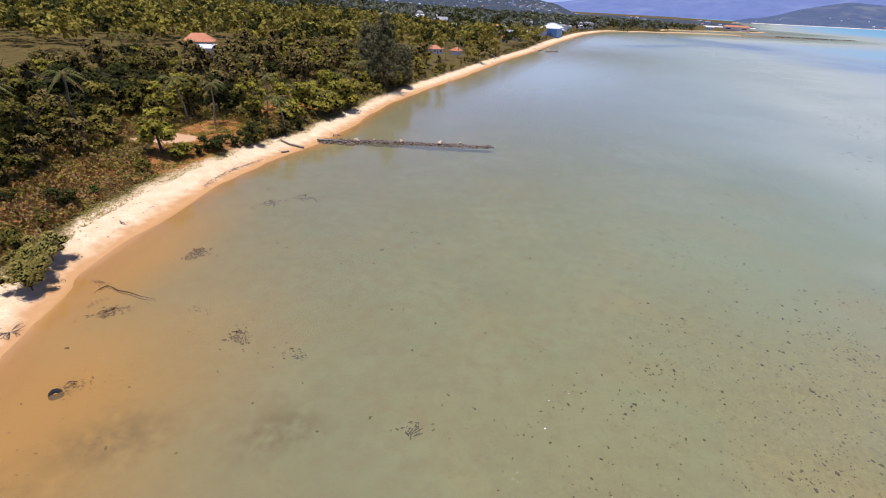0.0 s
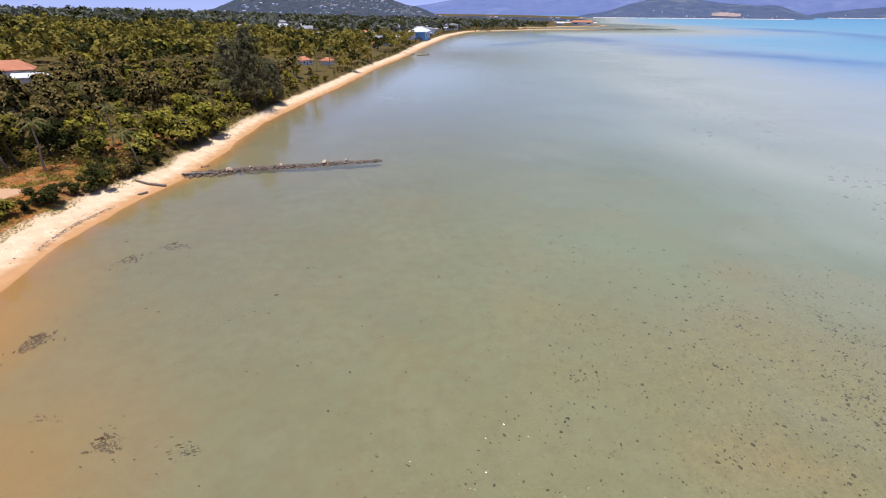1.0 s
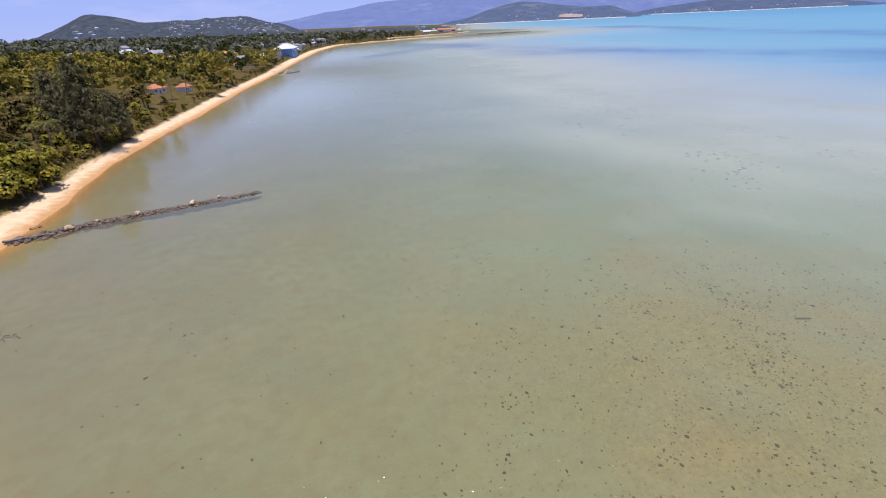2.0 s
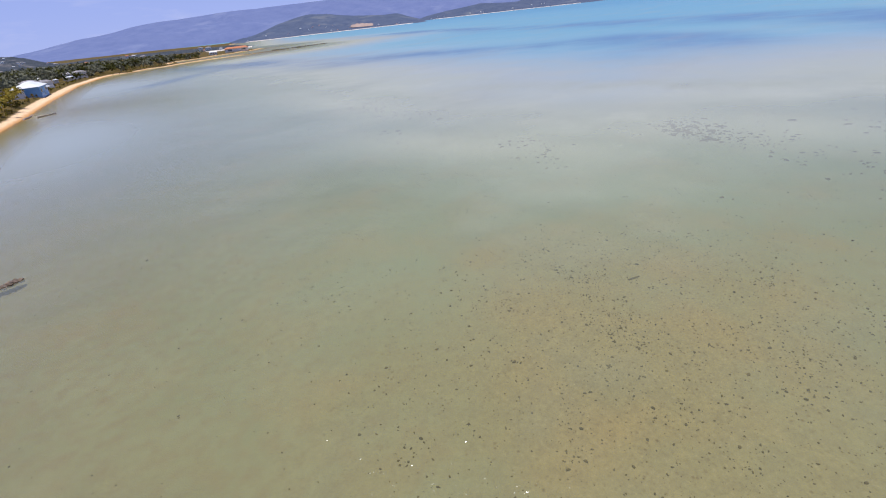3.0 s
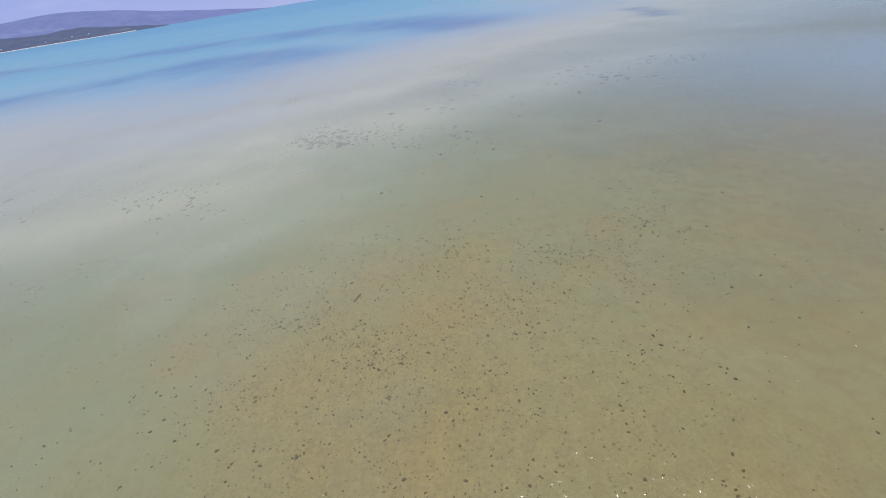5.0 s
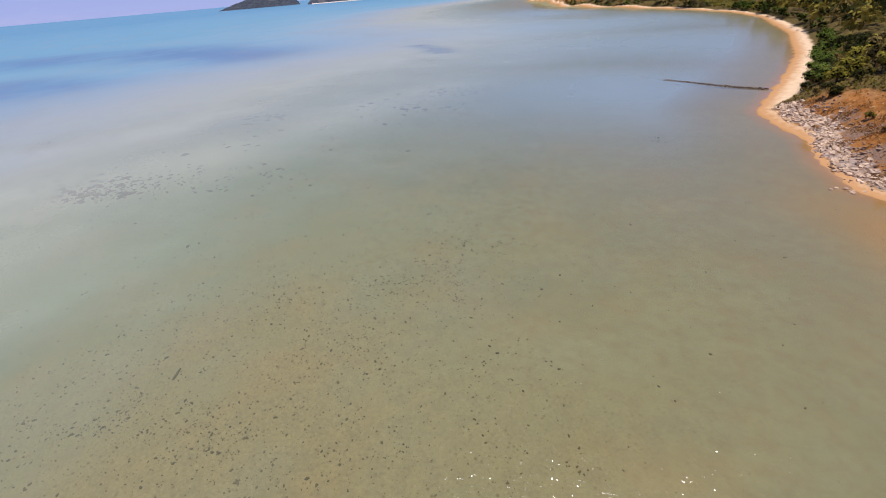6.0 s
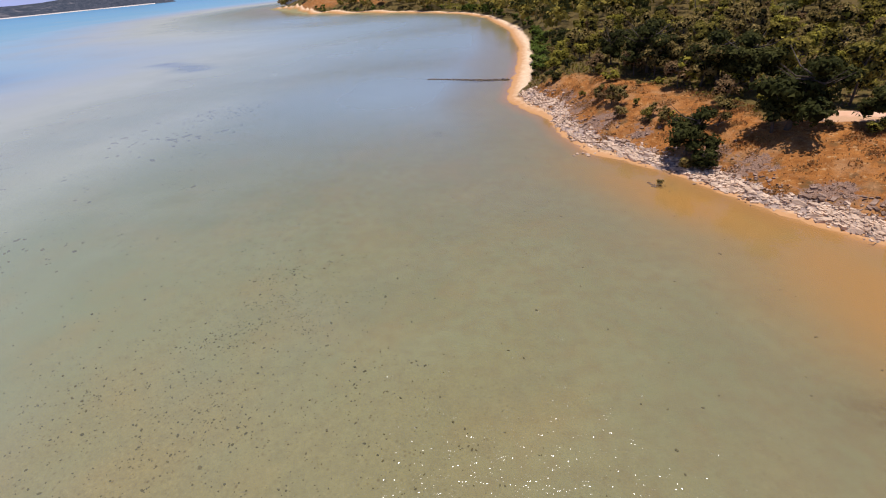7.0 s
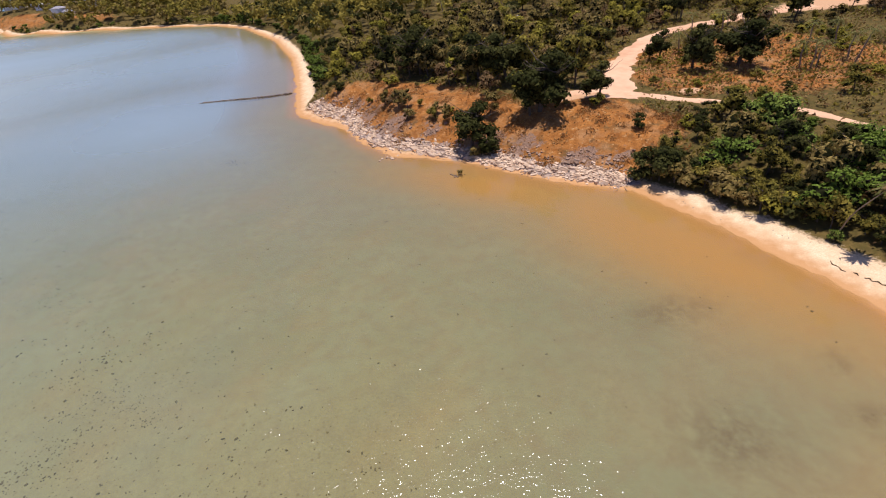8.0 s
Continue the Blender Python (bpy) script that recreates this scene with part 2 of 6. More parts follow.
def make_water():
    n = Nodes("shallow_sea_water")
    p, off = n.coords(), n.attr("offshore")
    wide = n.noise(p, 0.011, 4, 0.55, (1.0, 0.4, 1.0, 0.5))
    cloud = n.noise(p, 0.06, 5, 0.6)
    d = n.math("ADD", off, n.math("MULTIPLY", n.math("SUBTRACT", cloud, 0.5), n.math("ADD", 9.0, n.math("MULTIPLY", off, 0.22))))
    d = n.math("ADD", d, n.math("MULTIPLY", n.math("SUBTRACT", wide, 0.5), n.math("MULTIPLY", off, 0.45)))
    x = n.math("POWER", n.math("MAXIMUM", n.math("DIVIDE", d, 1000.0), 0.0), 0.5)
    # silty grey-green shallows, then pale green flats, a lilac-grey zone, then turquoise depth
    body = n.ramp(x, [(0.0, (0.38, 0.25, 0.12)), (0.09, (0.285, 0.225, 0.120)), (0.135, (0.250, 0.216, 0.120)), (0.19, (0.235, 0.247, 0.144)),
                      (0.27, (0.40, 0.42, 0.30)), (0.34, (0.53, 0.535, 0.40)), (0.39, (0.43, 0.465, 0.43)), (0.44, (0.29, 0.40, 0.44)),
                      (0.49, (0.20, 0.36, 0.42)), (0.58, (0.15, 0.325, 0.405)), (0.8, (0.12, 0.295, 0.40)), (1.0, (0.09, 0.26, 0.38))])
    bar = n.math("MULTIPLY", n.attr("bar"), n.mask(n.noise(p, 0.05, 5, 0.6, (0.6, 1.0, 1.0, 1.3)), 0.32, 0.62))
    body = n.mix(n.math("MULTIPLY", bar, 0.8), body, (0.58, 0.58, 0.42))
    # milky water, plus sky reflection painted in as a paler body colour
    milk_sheen = n.math("MULTIPLY", n.attr("milky"), n.mask(off, 2.0, 16.0))
    body = n.mix(n.math("MULTIPLY", milk_sheen, 0.88), body, n.mix(n.attr("north"), (0.285, 0.385, 0.425), (0.42, 0.48, 0.49)))
    body = n.mix(n.math("MULTIPLY", n.mask(n.attr("silt"), 0.0, 0.9), 0.76), body, (0.410, 0.207, 0.052))
    deep = n.math("MULTIPLY", n.attr("deep"), n.mask(n.noise(p, 0.012, 4, 0.6), 0.25, 0.55))
    body = n.mix(n.math("MULTIPLY", deep, 0.7), body, (0.08, 0.16, 0.31))
    drift = n.noise(p, 0.03, 4, 0.6, (0.45, 1.0, 1.0, 1.45))
    body = n.mix(n.math("MULTIPLY", n.mask(drift, 0.50, 0.75), n.mask(off, 30.0, 120.0)), body, n.mix(0.25, body, (0.30, 0.29, 0.27)))
    murk = n.ramp(x, [(0.0, (0.02,) * 3), (0.05, (0.25,) * 3), (0.12, (0.28,) * 3), (0.18, (0.15,) * 3), (0.235, (0.18,) * 3), (0.28, (0.42,) * 3), (0.34, (0.62,) * 3), (0.41, (0.75,) * 3), (0.47, (0.92,) * 3), (0.60, (0.97,) * 3), (1.0, (1.0,) * 3)])
    murk = n.mix(n.math("MULTIPLY", bar, 0.7), murk, (0.40, 0.40, 0.40))
    murk = n.mix(n.math("MULTIPLY", milk_sheen, 0.75), murk, (0.85, 0.85, 0.85))
    milky = n.mask(n.noise(p, 0.045, 5, 0.6), 0.52, 0.75)
    murk = n.mix(n.math("MULTIPLY", milky, 0.28), murk, (0.8, 0.8, 0.8))
    ripples = n.noise(p, 5.4, 1, 0.5)
    gusts = n.mask(n.noise(p, 1.1, 3, 0.6), 0.36, 0.58)
    calm = n.math("ADD", n.math("ADD", 0.07, n.math("MULTIPLY", n.mask(off, 13.0, 28.0), 0.93)), n.math("MULTIPLY", n.mask(off, 40.0, 66.0), -0.99))
    b = n.bump(n.math("MULTIPLY", calm, n.math("MULTIPLY", ripples, gusts)), 1.0, 0.061)
    diff = n.add("ShaderNodeBsdfDiffuse")
    n.link(body, diff.inputs["Color"])
    clear = n.add("ShaderNodeBsdfTransparent", Color=(0.95, 0.95, 0.90, 1))
    inner = n.add("ShaderNodeMixShader")
    n.link(murk, inner.inputs[0])
    n.link(clear.outputs[0], inner.inputs[1])
    n.link(diff.outputs[0], inner.inputs[2])
    gloss = n.add("ShaderNodeBsdfGlossy", Roughness=0.06)
    n.link(n.math("ADD", n.math("ADD", 0.045, n.math("MULTIPLY", n.mask(off, 12.0, 26.0), 0.08)), n.math("ADD", n.math("ADD", n.math("MULTIPLY", n.mask(off, 60.0, 260.0), 0.08), n.math("MULTIPLY", n.mask(off, 260.0, 700.0), 0.04)), n.math("MULTIPLY", n.attr("milky"), 0.12))), gloss.inputs["Roughness"])
    n.link(b, gloss.inputs["Normal"])
    fres = n.add("ShaderNodeFresnel", IOR=1.38)
    top = n.add("ShaderNodeMixShader")
    n.link(n.math("MINIMUM", fres.outputs[0], 0.31), top.inputs[0])
    n.link(inner.outputs[0], top.inputs[1])
    n.link(gloss.outputs[0], top.inputs[2])
    n.link(top.outputs[0], n.out.inputs[0])
    return n.mat


def make_hill(name, wood, bare, rock, scale=0.02):
    n = Nodes(name)
    p = n.coords()
    c = n.mix(n.mask(n.noise(p, scale * 4, 6), 0.35, 0.65), wood, bare)
    c = n.mix(n.mask(n.noise(p, scale, 5), 0.58, 0.68), c, rock)
    return n.surface(c, 0.95, n.bump(n.noise(p, scale * 8, 4), 0.8, 6.0), spec=0.05)


M_GROUND, M_WATER = make_ground(), make_water()
M_LEAF = leaves("foliage_deep_green", (0.026, 0.026, 0.006), (0.158, 0.132, 0.023), (0.340, 0.256, 0.046))
M_LEAF_GREEN = leaves("foliage_fresh_green", (0.022, 0.036, 0.006), (0.120, 0.175, 0.022), (0.24, 0.29, 0.055))
M_LEAF_LIGHT = leaves("foliage_yellow_green", (0.075, 0.066, 0.008), (0.29, 0.245, 0.030), (0.43, 0.35, 0.055))
M_LEAF_DARK = leaves("foliage_dark_green", (0.009, 0.011, 0.003), (0.038, 0.041, 0.010), (0.098, 0.092, 0.024))
# far woods: distance haze put into the leaf colour, greyer and paler
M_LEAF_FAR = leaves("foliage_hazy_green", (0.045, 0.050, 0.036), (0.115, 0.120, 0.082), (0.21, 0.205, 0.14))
M_LEAF_DRY = leaves("foliage_dry_brown", (0.085, 0.048, 0.019), (0.22, 0.130, 0.052), (0.36, 0.23, 0.10))
M_LEAF_OLIVE = leaves("foliage_grey_olive", (0.056, 0.040, 0.011), (0.213, 0.152, 0.041), (0.380, 0.270, 0.086))
M_NEEDLE = leaves("casuarina_needles", (0.050, 0.046, 0.020), (0.125, 0.110, 0.050), (0.22, 0.19, 0.090))
M_FEATHER = leaves("feathery_olive_leaves", (0.15, 0.122, 0.026), (0.32, 0.255, 0.056), (0.48, 0.385, 0.105))
M_FROND = leaves("palm_fronds", (0.058, 0.060, 0.014), (0.14, 0.138, 0.036), (0.28, 0.245, 0.09), 0.5)
M_VINE = leaves("creeping_vine_leaves", (0.13, 0.12, 0.018), (0.27, 0.235, 0.036), (0.40, 0.33, 0.07))
M_STRAW = leaves("dry_grass_blades", (0.20, 0.080, 0.022), (0.36, 0.165, 0.05), (0.52, 0.30, 0.11))
# filling of the crowns: shade between the leaves put into a near-black colour
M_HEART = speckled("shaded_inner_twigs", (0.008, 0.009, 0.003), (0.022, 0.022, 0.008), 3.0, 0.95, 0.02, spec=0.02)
M_BARK = speckled("grey_brown_bark", (0.05, 0.035, 0.024), (0.12, 0.09, 0.066), 6.0, 0.9, 0.03)
M_PALM_BARK = speckled("palm_bark", (0.15, 0.110, 0.072), (0.30, 0.225, 0.15), 8.0, 0.9, 0.02)
M_DEAD = speckled("weathered_dead_wood", (0.10, 0.07, 0.05), (0.30, 0.25, 0.20), 7.0, 0.9, 0.02)
M_STONE_WET = speckled("dark_wet_stone", (0.050, 0.034, 0.022), (0.17, 0.118, 0.078), 2.5, 0.6, 0.05, by="chance", spec=0.5)
M_STONE_PALE = speckled("pale_limestone", (0.27, 0.165, 0.100), (0.82, 0.60, 0.40), 2.6, 0.85, 0.08, by="chance")
M_RUBBLE = speckled("broken_limestone_rubble", (0.28, 0.175, 0.110), (0.78, 0.575, 0.39), 5.0, 0.9, 0.05)
M_RUBBLE_DARK = speckled("weathered_grey_rubble", (0.12, 0.070, 0.045), (0.42, 0.28, 0.19), 4.0, 0.9, 0.05)
M_STONE_GREY = speckled("grey_weathered_rock", (0.13, 0.072, 0.042), (0.38, 0.225, 0.130), 1.4, 0.9, 0.08, by="chance")
M_WEED = speckled("seabed_stone_and_weed", (0.040, 0.026, 0.004), (0.135, 0.090, 0.020), 2.0, 0.9, 0.03)
M_WRACK = speckled("wet_brown_weed", (0.030, 0.015, 0.004), (0.110, 0.056, 0.017), 6.0, 0.6, 0.02)
M_TYRE = speckled("wet_black_rubber", (0.012, 0.012, 0.013), (0.035, 0.034, 0.034), 5.0, 0.75, 0.01, spec=0.2)
M_WALL = speckled("white_render", (0.62, 0.60, 0.56), (0.80, 0.79, 0.76), 0.8, 0.85, 0.01, by="chance")
M_WALL_BLUE = speckled("light_blue_paint", (0.12, 0.28, 0.55), (0.20, 0.40, 0.70), 0.8, 0.6, 0.01, by="chance")
M_ROOF_RED = speckled("orange_clay_tile", (0.38, 0.135, 0.065), (0.54, 0.22, 0.11), 2.2, 0.8, 0.04, by="chance")
M_ROOF_WHITE = speckled("white_metal_sheet", (0.55, 0.56, 0.57), (0.78, 0.78, 0.77), 1.2, 0.5, 0.01, by="chance")
M_ROOF_GREY = speckled("blue_grey_metal_sheet", (0.20, 0.185, 0.19), (0.38, 0.35, 0.34), 1.2, 0.55, 0.01, by="chance")
M_GLASS = speckled("dark_window_glass", (0.02, 0.025, 0.03), (0.06, 0.07, 0.08), 1.0, 0.15, 0.0, spec=0.6)
M_ROAD = speckled("pale_laterite_track", (0.50, 0.26, 0.135), (0.76, 0.47, 0.29), 0.7, 0.95, 0.05)
# haze of the distance put into these base colours, bluer the farther off
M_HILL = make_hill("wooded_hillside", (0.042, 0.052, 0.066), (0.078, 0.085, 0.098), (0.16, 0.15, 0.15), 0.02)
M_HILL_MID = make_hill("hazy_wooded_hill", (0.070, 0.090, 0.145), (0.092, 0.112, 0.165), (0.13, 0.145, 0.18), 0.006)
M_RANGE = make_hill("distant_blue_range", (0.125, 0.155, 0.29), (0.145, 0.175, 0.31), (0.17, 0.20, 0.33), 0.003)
M_CUT = speckled("bare_red_earth", (0.28, 0.20, 0.17), (0.40, 0.30, 0.25), 0.1, 0.95, 0.05)
M_HULL = speckled("painted_boat_timber", (0.25, 0.18, 0.13), (0.55, 0.48, 0.42), 3.0, 0.6, 0.01)

# ---------------------------------------------------------------- the lie of the land
SHORE = [(470, -430), (440, -368), (372, -330), (310, -288), (262, -276), (228, -270), (178, -256), (143, -240), (118, -217), (85.5, -169), (66, -130),
         (57.5, -108), (53, -95), (48, -80), (44.5, -70), (39, -64.5), (33.5, -60.5), (28, -52), (22.4, -46), (17, -44.3), (11, -41.6), (5.5, -37.8), (1, -34.8), (-3, -33.2), (-7.4, -31.4),
         (-11, -25.8), (-14, -20.9), (-16, -17), (-19, -10.8), (-22.5, 2), (-25.5, 13), (-27, 23), (-28.8, 30), (-28.6, 36), (-27, 51)]
SHORE += [(-24.5, 60), (-20, 70), (-17, 82), (-13.8, 101), (-7.5, 121), (4.5, 153), (20, 199), (42.5, 256), (73, 341), (118, 458), (165, 552), (215, 580), (262, 600)]
INLAND = [(330, 606), (395, 612), (395, 618), (300, 618), (262, 632), (285, 690), (380, 725), (480, 775), (500, 1000), (800, 1500), (1300, 2300), (700, 4500), (-4600, 4500), (-4600, -4500), (-500, -1900), (150, -800), (330, -560), (430, -480)]
COAST = np.array(SHORE + INLAND, float)
# knolls and rises: centre, radius, height
RISES = [(27, -78, 24, 3.2), (-6, -58, 20, 2.2), (-35, -60, 30, 1.5), (-60, -130, 60, 5.0), (30, -170, 60, 4.0), (345, -350, 60, 10.0), (250, -350, 70, 9.0),
         (-110, 170, 110, 2.5), (-260, 330, 200, 6.0), (-100, 520, 160, 4.0)]
# dry open ground: centre, radii, turn
DRY = [(22, -58, 26, 9, -33), (-6, -45, 11, 7, -35), (2, -41.5, 13, 5, -33), (-33, 60, 6, 12, 10), (-29, 84, 5, 9, -10), (318, -306, 46, 9, -20), (250, -293, 26, 6, -5)]
# open scrub on the hillside: centre, radii, turn
MEADOW = [(152, -262, 30, 8, -28)]
OPEN = [(152, -262, 30, 8, -28), (-36, -72, 16, 9, 20), (-24, -70, 12, 8, 0), (-34, -57, 18, 7.5, 4), (-48, -64, 12, 8, 0), (-20, -58, 7, 6, 0), (-37.5, 41, 5, 15, 5)]
# cleared plots round houses: centre and radius
PLOTS = [(-70, 137, 10.8), (-65, 129, 10.8), (-60, 119, 9.45), (-11, 172, 8.1), (-7, 166, 6.75), (-1, 181, 6.75), (3, 174, 6.75), (12, 252, 12.15), (18, 246, 10.8), (55, 352, 17.55), (64, 350, 13.5), (80, 408, 16.2), (57, 368, 13.5), (66, 347, 16.2)]
PLOTS += [(-71, 138, 8), (-66, 131, 8), (-62, 124, 6), (-6.4, 186, 7), (-5, 179, 6), (1.5, 187, 7), (2, 179, 6), (27.5, 355, 14), (26, 342, 10), (73, 374, 20), (70, 358, 14), (90, 420, 12)]
TOWN = random.Random(77)
TOWN_PLACES = [(20 + u * 150 - d * 0.92, 199 + u * 360 + d * 0.38) for u, d in [(0.18 + 0.82 * TOWN.random(), 18 + 120 * TOWN.random() ** 1.5) for _ in range(80)]]
HEADLAND_PLACES = [(275 + u * 160 - d * 0.43, -286 - u * 78 - d * 0.9) for u, d in [(TOWN.random(), 12 + 42 * TOWN.random()) for _ in range(34)]]
PLOTS += [(x, y, 7.0) for x, y in TOWN_PLACES + HEADLAND_PLACES]
TROD = [(-38, 60, 4.5, 2.2, 10), (-4, -53, 5, 1.6, -5), (-66, -101, 14, 5, 10), (-20.5, -52.6, 2.0, 0.9, 10)]


def shore_distance(x, y):
    """Metres from the waterline: over land above zero, over the sea below it."""
    x, y = np.asarray(x, float), np.asarray(y, float)
    best = np.full(x.shape, 1e18)
    inside = np.zeros(x.shape, bool)
    for (ax, ay), (bx, by) in zip(COAST, np.roll(COAST, -1, 0)):
        dx, dy = bx - ax, by - ay
        u = np.clip(((x - ax) * dx + (y - ay) * dy) / (dx * dx + dy * dy), 0, 1)
        best = np.minimum(best, (x - ax - u * dx) ** 2 + (y - ay - u * dy) ** 2)
        if dy:
            inside ^= ((ay > y) != (by > y)) & (x < ax + (y - ay) * dx / dy)
    return np.where(inside, 1, -1) * np.sqrt(best)


# stony flats under the shallows
SHOALS = [(29, 15, 22, 18, 20)]
# milky water over the outer flats
BARS = [(70, 62, 10, 30, 8), (94, 20, 13, 34, 4), (106, -32, 12, 34, 14), (98, 120, 12, 45, -12), (128, 40, 8, 40, 5)]
# milky cove and beach water, with pale sky reflection put into its colour
MILKY_SHEEN = [(265, -235, 90, 45, -15), (175, -190, 100, 80, 30), (105, -140, 75, 75, 0), (76, -72, 44, 50, 0), (36, 170, 42, 95, -18), (110, 360, 60, 130, -20)]
# dark blue ribbons of deeper water: half-width, then places along the middle
DEEPS = [(27, [(205, 560), (212, 491), (215, 344), (200, 269), (238, 177), (262, 114), (246, 66), (222, 46)]),
         (32, [(640, 620), (560, 420), (478, 316), (402, 109), (350, 20), (300, -20), (262, -34)]),
         (9, [(120, 330), (150, 350), (190, 372)]), (5, [(158, -86), (172, -95), (190, -100)])]
# clouds of orange silt near the beach
SILT = [(-22, 16, 9, 12, 0), (-8, -21, 21, 7.5, -50), (-23, 14, 10, 16, 12), (9, -35, 15, 5, -30), (-26, 32, 5, 14, 0)]
# dark growth on the bed
WEEDBEDS = [(-16.6, 15.4, 2.6, 1.8, 20), (-19.3, 10.5, 2.5, 2, 0), (-12.2, -2.2, 1.1, 0.9, 0), (-13.1, -6.4, 0.7, 0.7, 0), (-4.2, -11.9, 3.2, 1.5, 10), (-4.0, -1.0, 3.0, 2.0, 0), (-8.5, 16.5, 2.2, 1.5, 30)]
# grey rock showing on the dry slope
SCARS = [(24.5, -53.8, 3.5, 1.6, -35), (7.8, -46.5, 2.6, 1.6, -30), (3.4, -43.6, 2.6, 1.6, -30), (-2.3, -38.8, 3.0, 1.6, -25), (23.3, -63.0, 3.0, 1.8, -30), (23, -55.5, 3.5, 2.2, -30), (28.5, -62, 3.5, 2.2, -40), (17, -51, 2.6, 1.6, -25), (32, -67, 2.6, 1.8, -30), (8.5, -45.6, 2.2, 1.4, -30), (4.8, -43, 2.4, 1.5, -30), (-3.4, -38.8, 2.6, 1.6, -25), (-7.6, -37.8, 2.0, 1.2, -20)]
# how wide the bare sand is: place and metres
SAND_WIDTH = [(150, -250, 2.5), (60, -125, 3.4), (48, -85, 3.9), (41, -70, 1.6), (24, -49, 1.3), (8, -40, 1.6), (-6, -31, 1.9), (-12, -24, 3.0), (-15.5, -19, 3.5), (-18, -13, 4.5), (-24, 8, 3.4), (-28, 28, 4.3), (-28, 42, 5.4), (-26, 54, 5.0), (-20, 70, 4.2), (-13, 102, 3.7), (6, 152, 4.0), (24, 200, 4.0), (80, 342, 5.5)]


def sand_width(x, y):
    w = np.stack([1 / (1 + (x - cx) ** 2 + (y - cy) ** 2) ** 2 for cx, cy, _ in SAND_WIDTH])
    return (w * np.array([v for _, _, v in SAND_WIDTH]).reshape(-1, *[1] * np.ndim(x))).sum(0) / w.sum(0)


def blobs(x, y, rows):
    """How far a place lies inside the ovals given: 1 in the middle, 0 at the edge and beyond."""
    v = np.zeros(np.shape(x))
    for cx, cy, ra, rb, turn in rows:
        c, s = math.cos(radians(turn)), math.sin(radians(turn))
        u, w = ((x - cx) * c + (y - cy) * s) / ra, (-(x - cx) * s + (y - cy) * c) / rb
        v = np.maximum(v, np.clip(1.4 - u * u - w * w, 0, 1))
    return v


BANK = np.array([(42.5, -74), (38, -68), (33, -64.5), (29.5, -57.5), (24.5, -51), (18, -47.2), (10, -43.2), (4, -39), (-2, -36), (-7, -33.6)], float)


def bank_rock(x, y):
    """Where bare rock shows along the foot of the slope: 1 on its line, 0 some metres off."""
    best = np.full(np.shape(x), 1e9)
    for (ax, ay), (bx, by) in zip(BANK, BANK[1:]):
        dx, dy = bx - ax, by - ay
        u = np.clip(((x - ax) * dx + (y - ay) * dy) / (dx * dx + dy * dy), 0, 1)
        best = np.minimum(best, np.hypot(x - ax - u * dx, y - ay - u * dy))
    return np.clip(1.1 - best / 2.6, 0, 1)


def clouds(x, y, rows):
    """Like blobs, but fading out slowly."""
    v = np.zeros(np.shape(x))
    for cx, cy, ra, rb, turn in rows:
        c, s = math.cos(radians(turn)), math.sin(radians(turn))
        u, w = ((x - cx) * c + (y - cy) * s) / ra, (-(x - cx) * s + (y - cy) * c) / rb
        v = np.maximum(v, np.exp(-(u * u + w * w)))
    return v


def ribbons(x, y, rows):
    """Soft bands along lines: 1 in the middle, fading sideways."""
    x, y = x + 14 * wobble(x, y, 55, 1.3), y + 14 * wobble(x, y, 70, 4.1)
    v = np.zeros(np.shape(x))
    for width, pts in rows:
        best = np.full(np.shape(x), 1e9)
        for (ax, ay), (bx, by) in zip(pts, pts[1:]):
            dx, dy = bx - ax, by - ay
            u = np.clip(((x - ax) * dx + (y - ay) * dy) / (dx * dx + dy * dy), 0, 1)
            best = np.minimum(best, np.hypot(x - ax - u * dx, y - ay - u * dy))
        v = np.maximum(v, np.exp(-(best / width) ** 2))
    return v


def built_on(x, y):
    return np.any([np.hypot(x - cx, y - cy) < r for cx, cy, r in PLOTS], axis=0)


def wobble(x, y, size, seed=0.0):
    """Soft uneven ground, between -1 and 1."""
    a = np.sin(x / size + 1.7 * np.sin(y / size * 0.83 + seed) + seed) * np.cos(y / size * 1.13 + 1.3 * np.sin(x / size * 0.71 - seed))
    b = np.sin(x / size * 2.3 - y / size * 1.9 + seed * 2) * 0.4
    return (a + b) / 1.4


def ground_height(x, y, s=None):
    x, y = np.asarray(x, float), np.asarray(y, float)
    s = shore_distance(x, y) if s is None else s
    w = s + 0.5 * wobble(x, y, 4.5, 0.4) * np.exp(-np.abs(s) / 14)
    land = np.where(w < 8, 0.17 * w, 1.36 + 0.02 * np.minimum(w - 8, 300))
    rise = sum(h * np.exp(-((x - cx) ** 2 + (y - cy) ** 2) / r ** 2) for cx, cy, r, h in RISES)
    g = np.clip((s - 2) / 9, 0, 1)
    land = land + rise * g * g * (3 - 2 * g) + 0.35 * wobble(x, y, 9, 2.0) * np.clip((s - 7) / 12, 0, 1)
    bed = -(0.75 * (1 - np.exp(w / 14)) - 0.006 * np.maximum(w, -900))
    return np.where(w > 0, land, bed)


# ---------------------------------------------------------------- building helpers
def mesh_of(name, verts, faces, material, smooth=False):
    me = bpy.data.meshes.new(name)
    verts, faces = np.asarray(verts, float), np.asarray(faces, int)
    k = faces.shape[1]
    me.vertices.add(len(verts))
    me.vertices.foreach_set("co", verts.ravel())
    me.loops.add(faces.size)
    me.loops.foreach_set("vertex_index", faces.ravel())
    me.polygons.add(len(faces))
    me.polygons.foreach_set("loop_start", np.arange(len(faces)) * k)
    me.polygons.foreach_set("use_smooth", np.full(len(faces), smooth))
    me.materials.append(material)
    me.update(calc_edges=True)
    return me


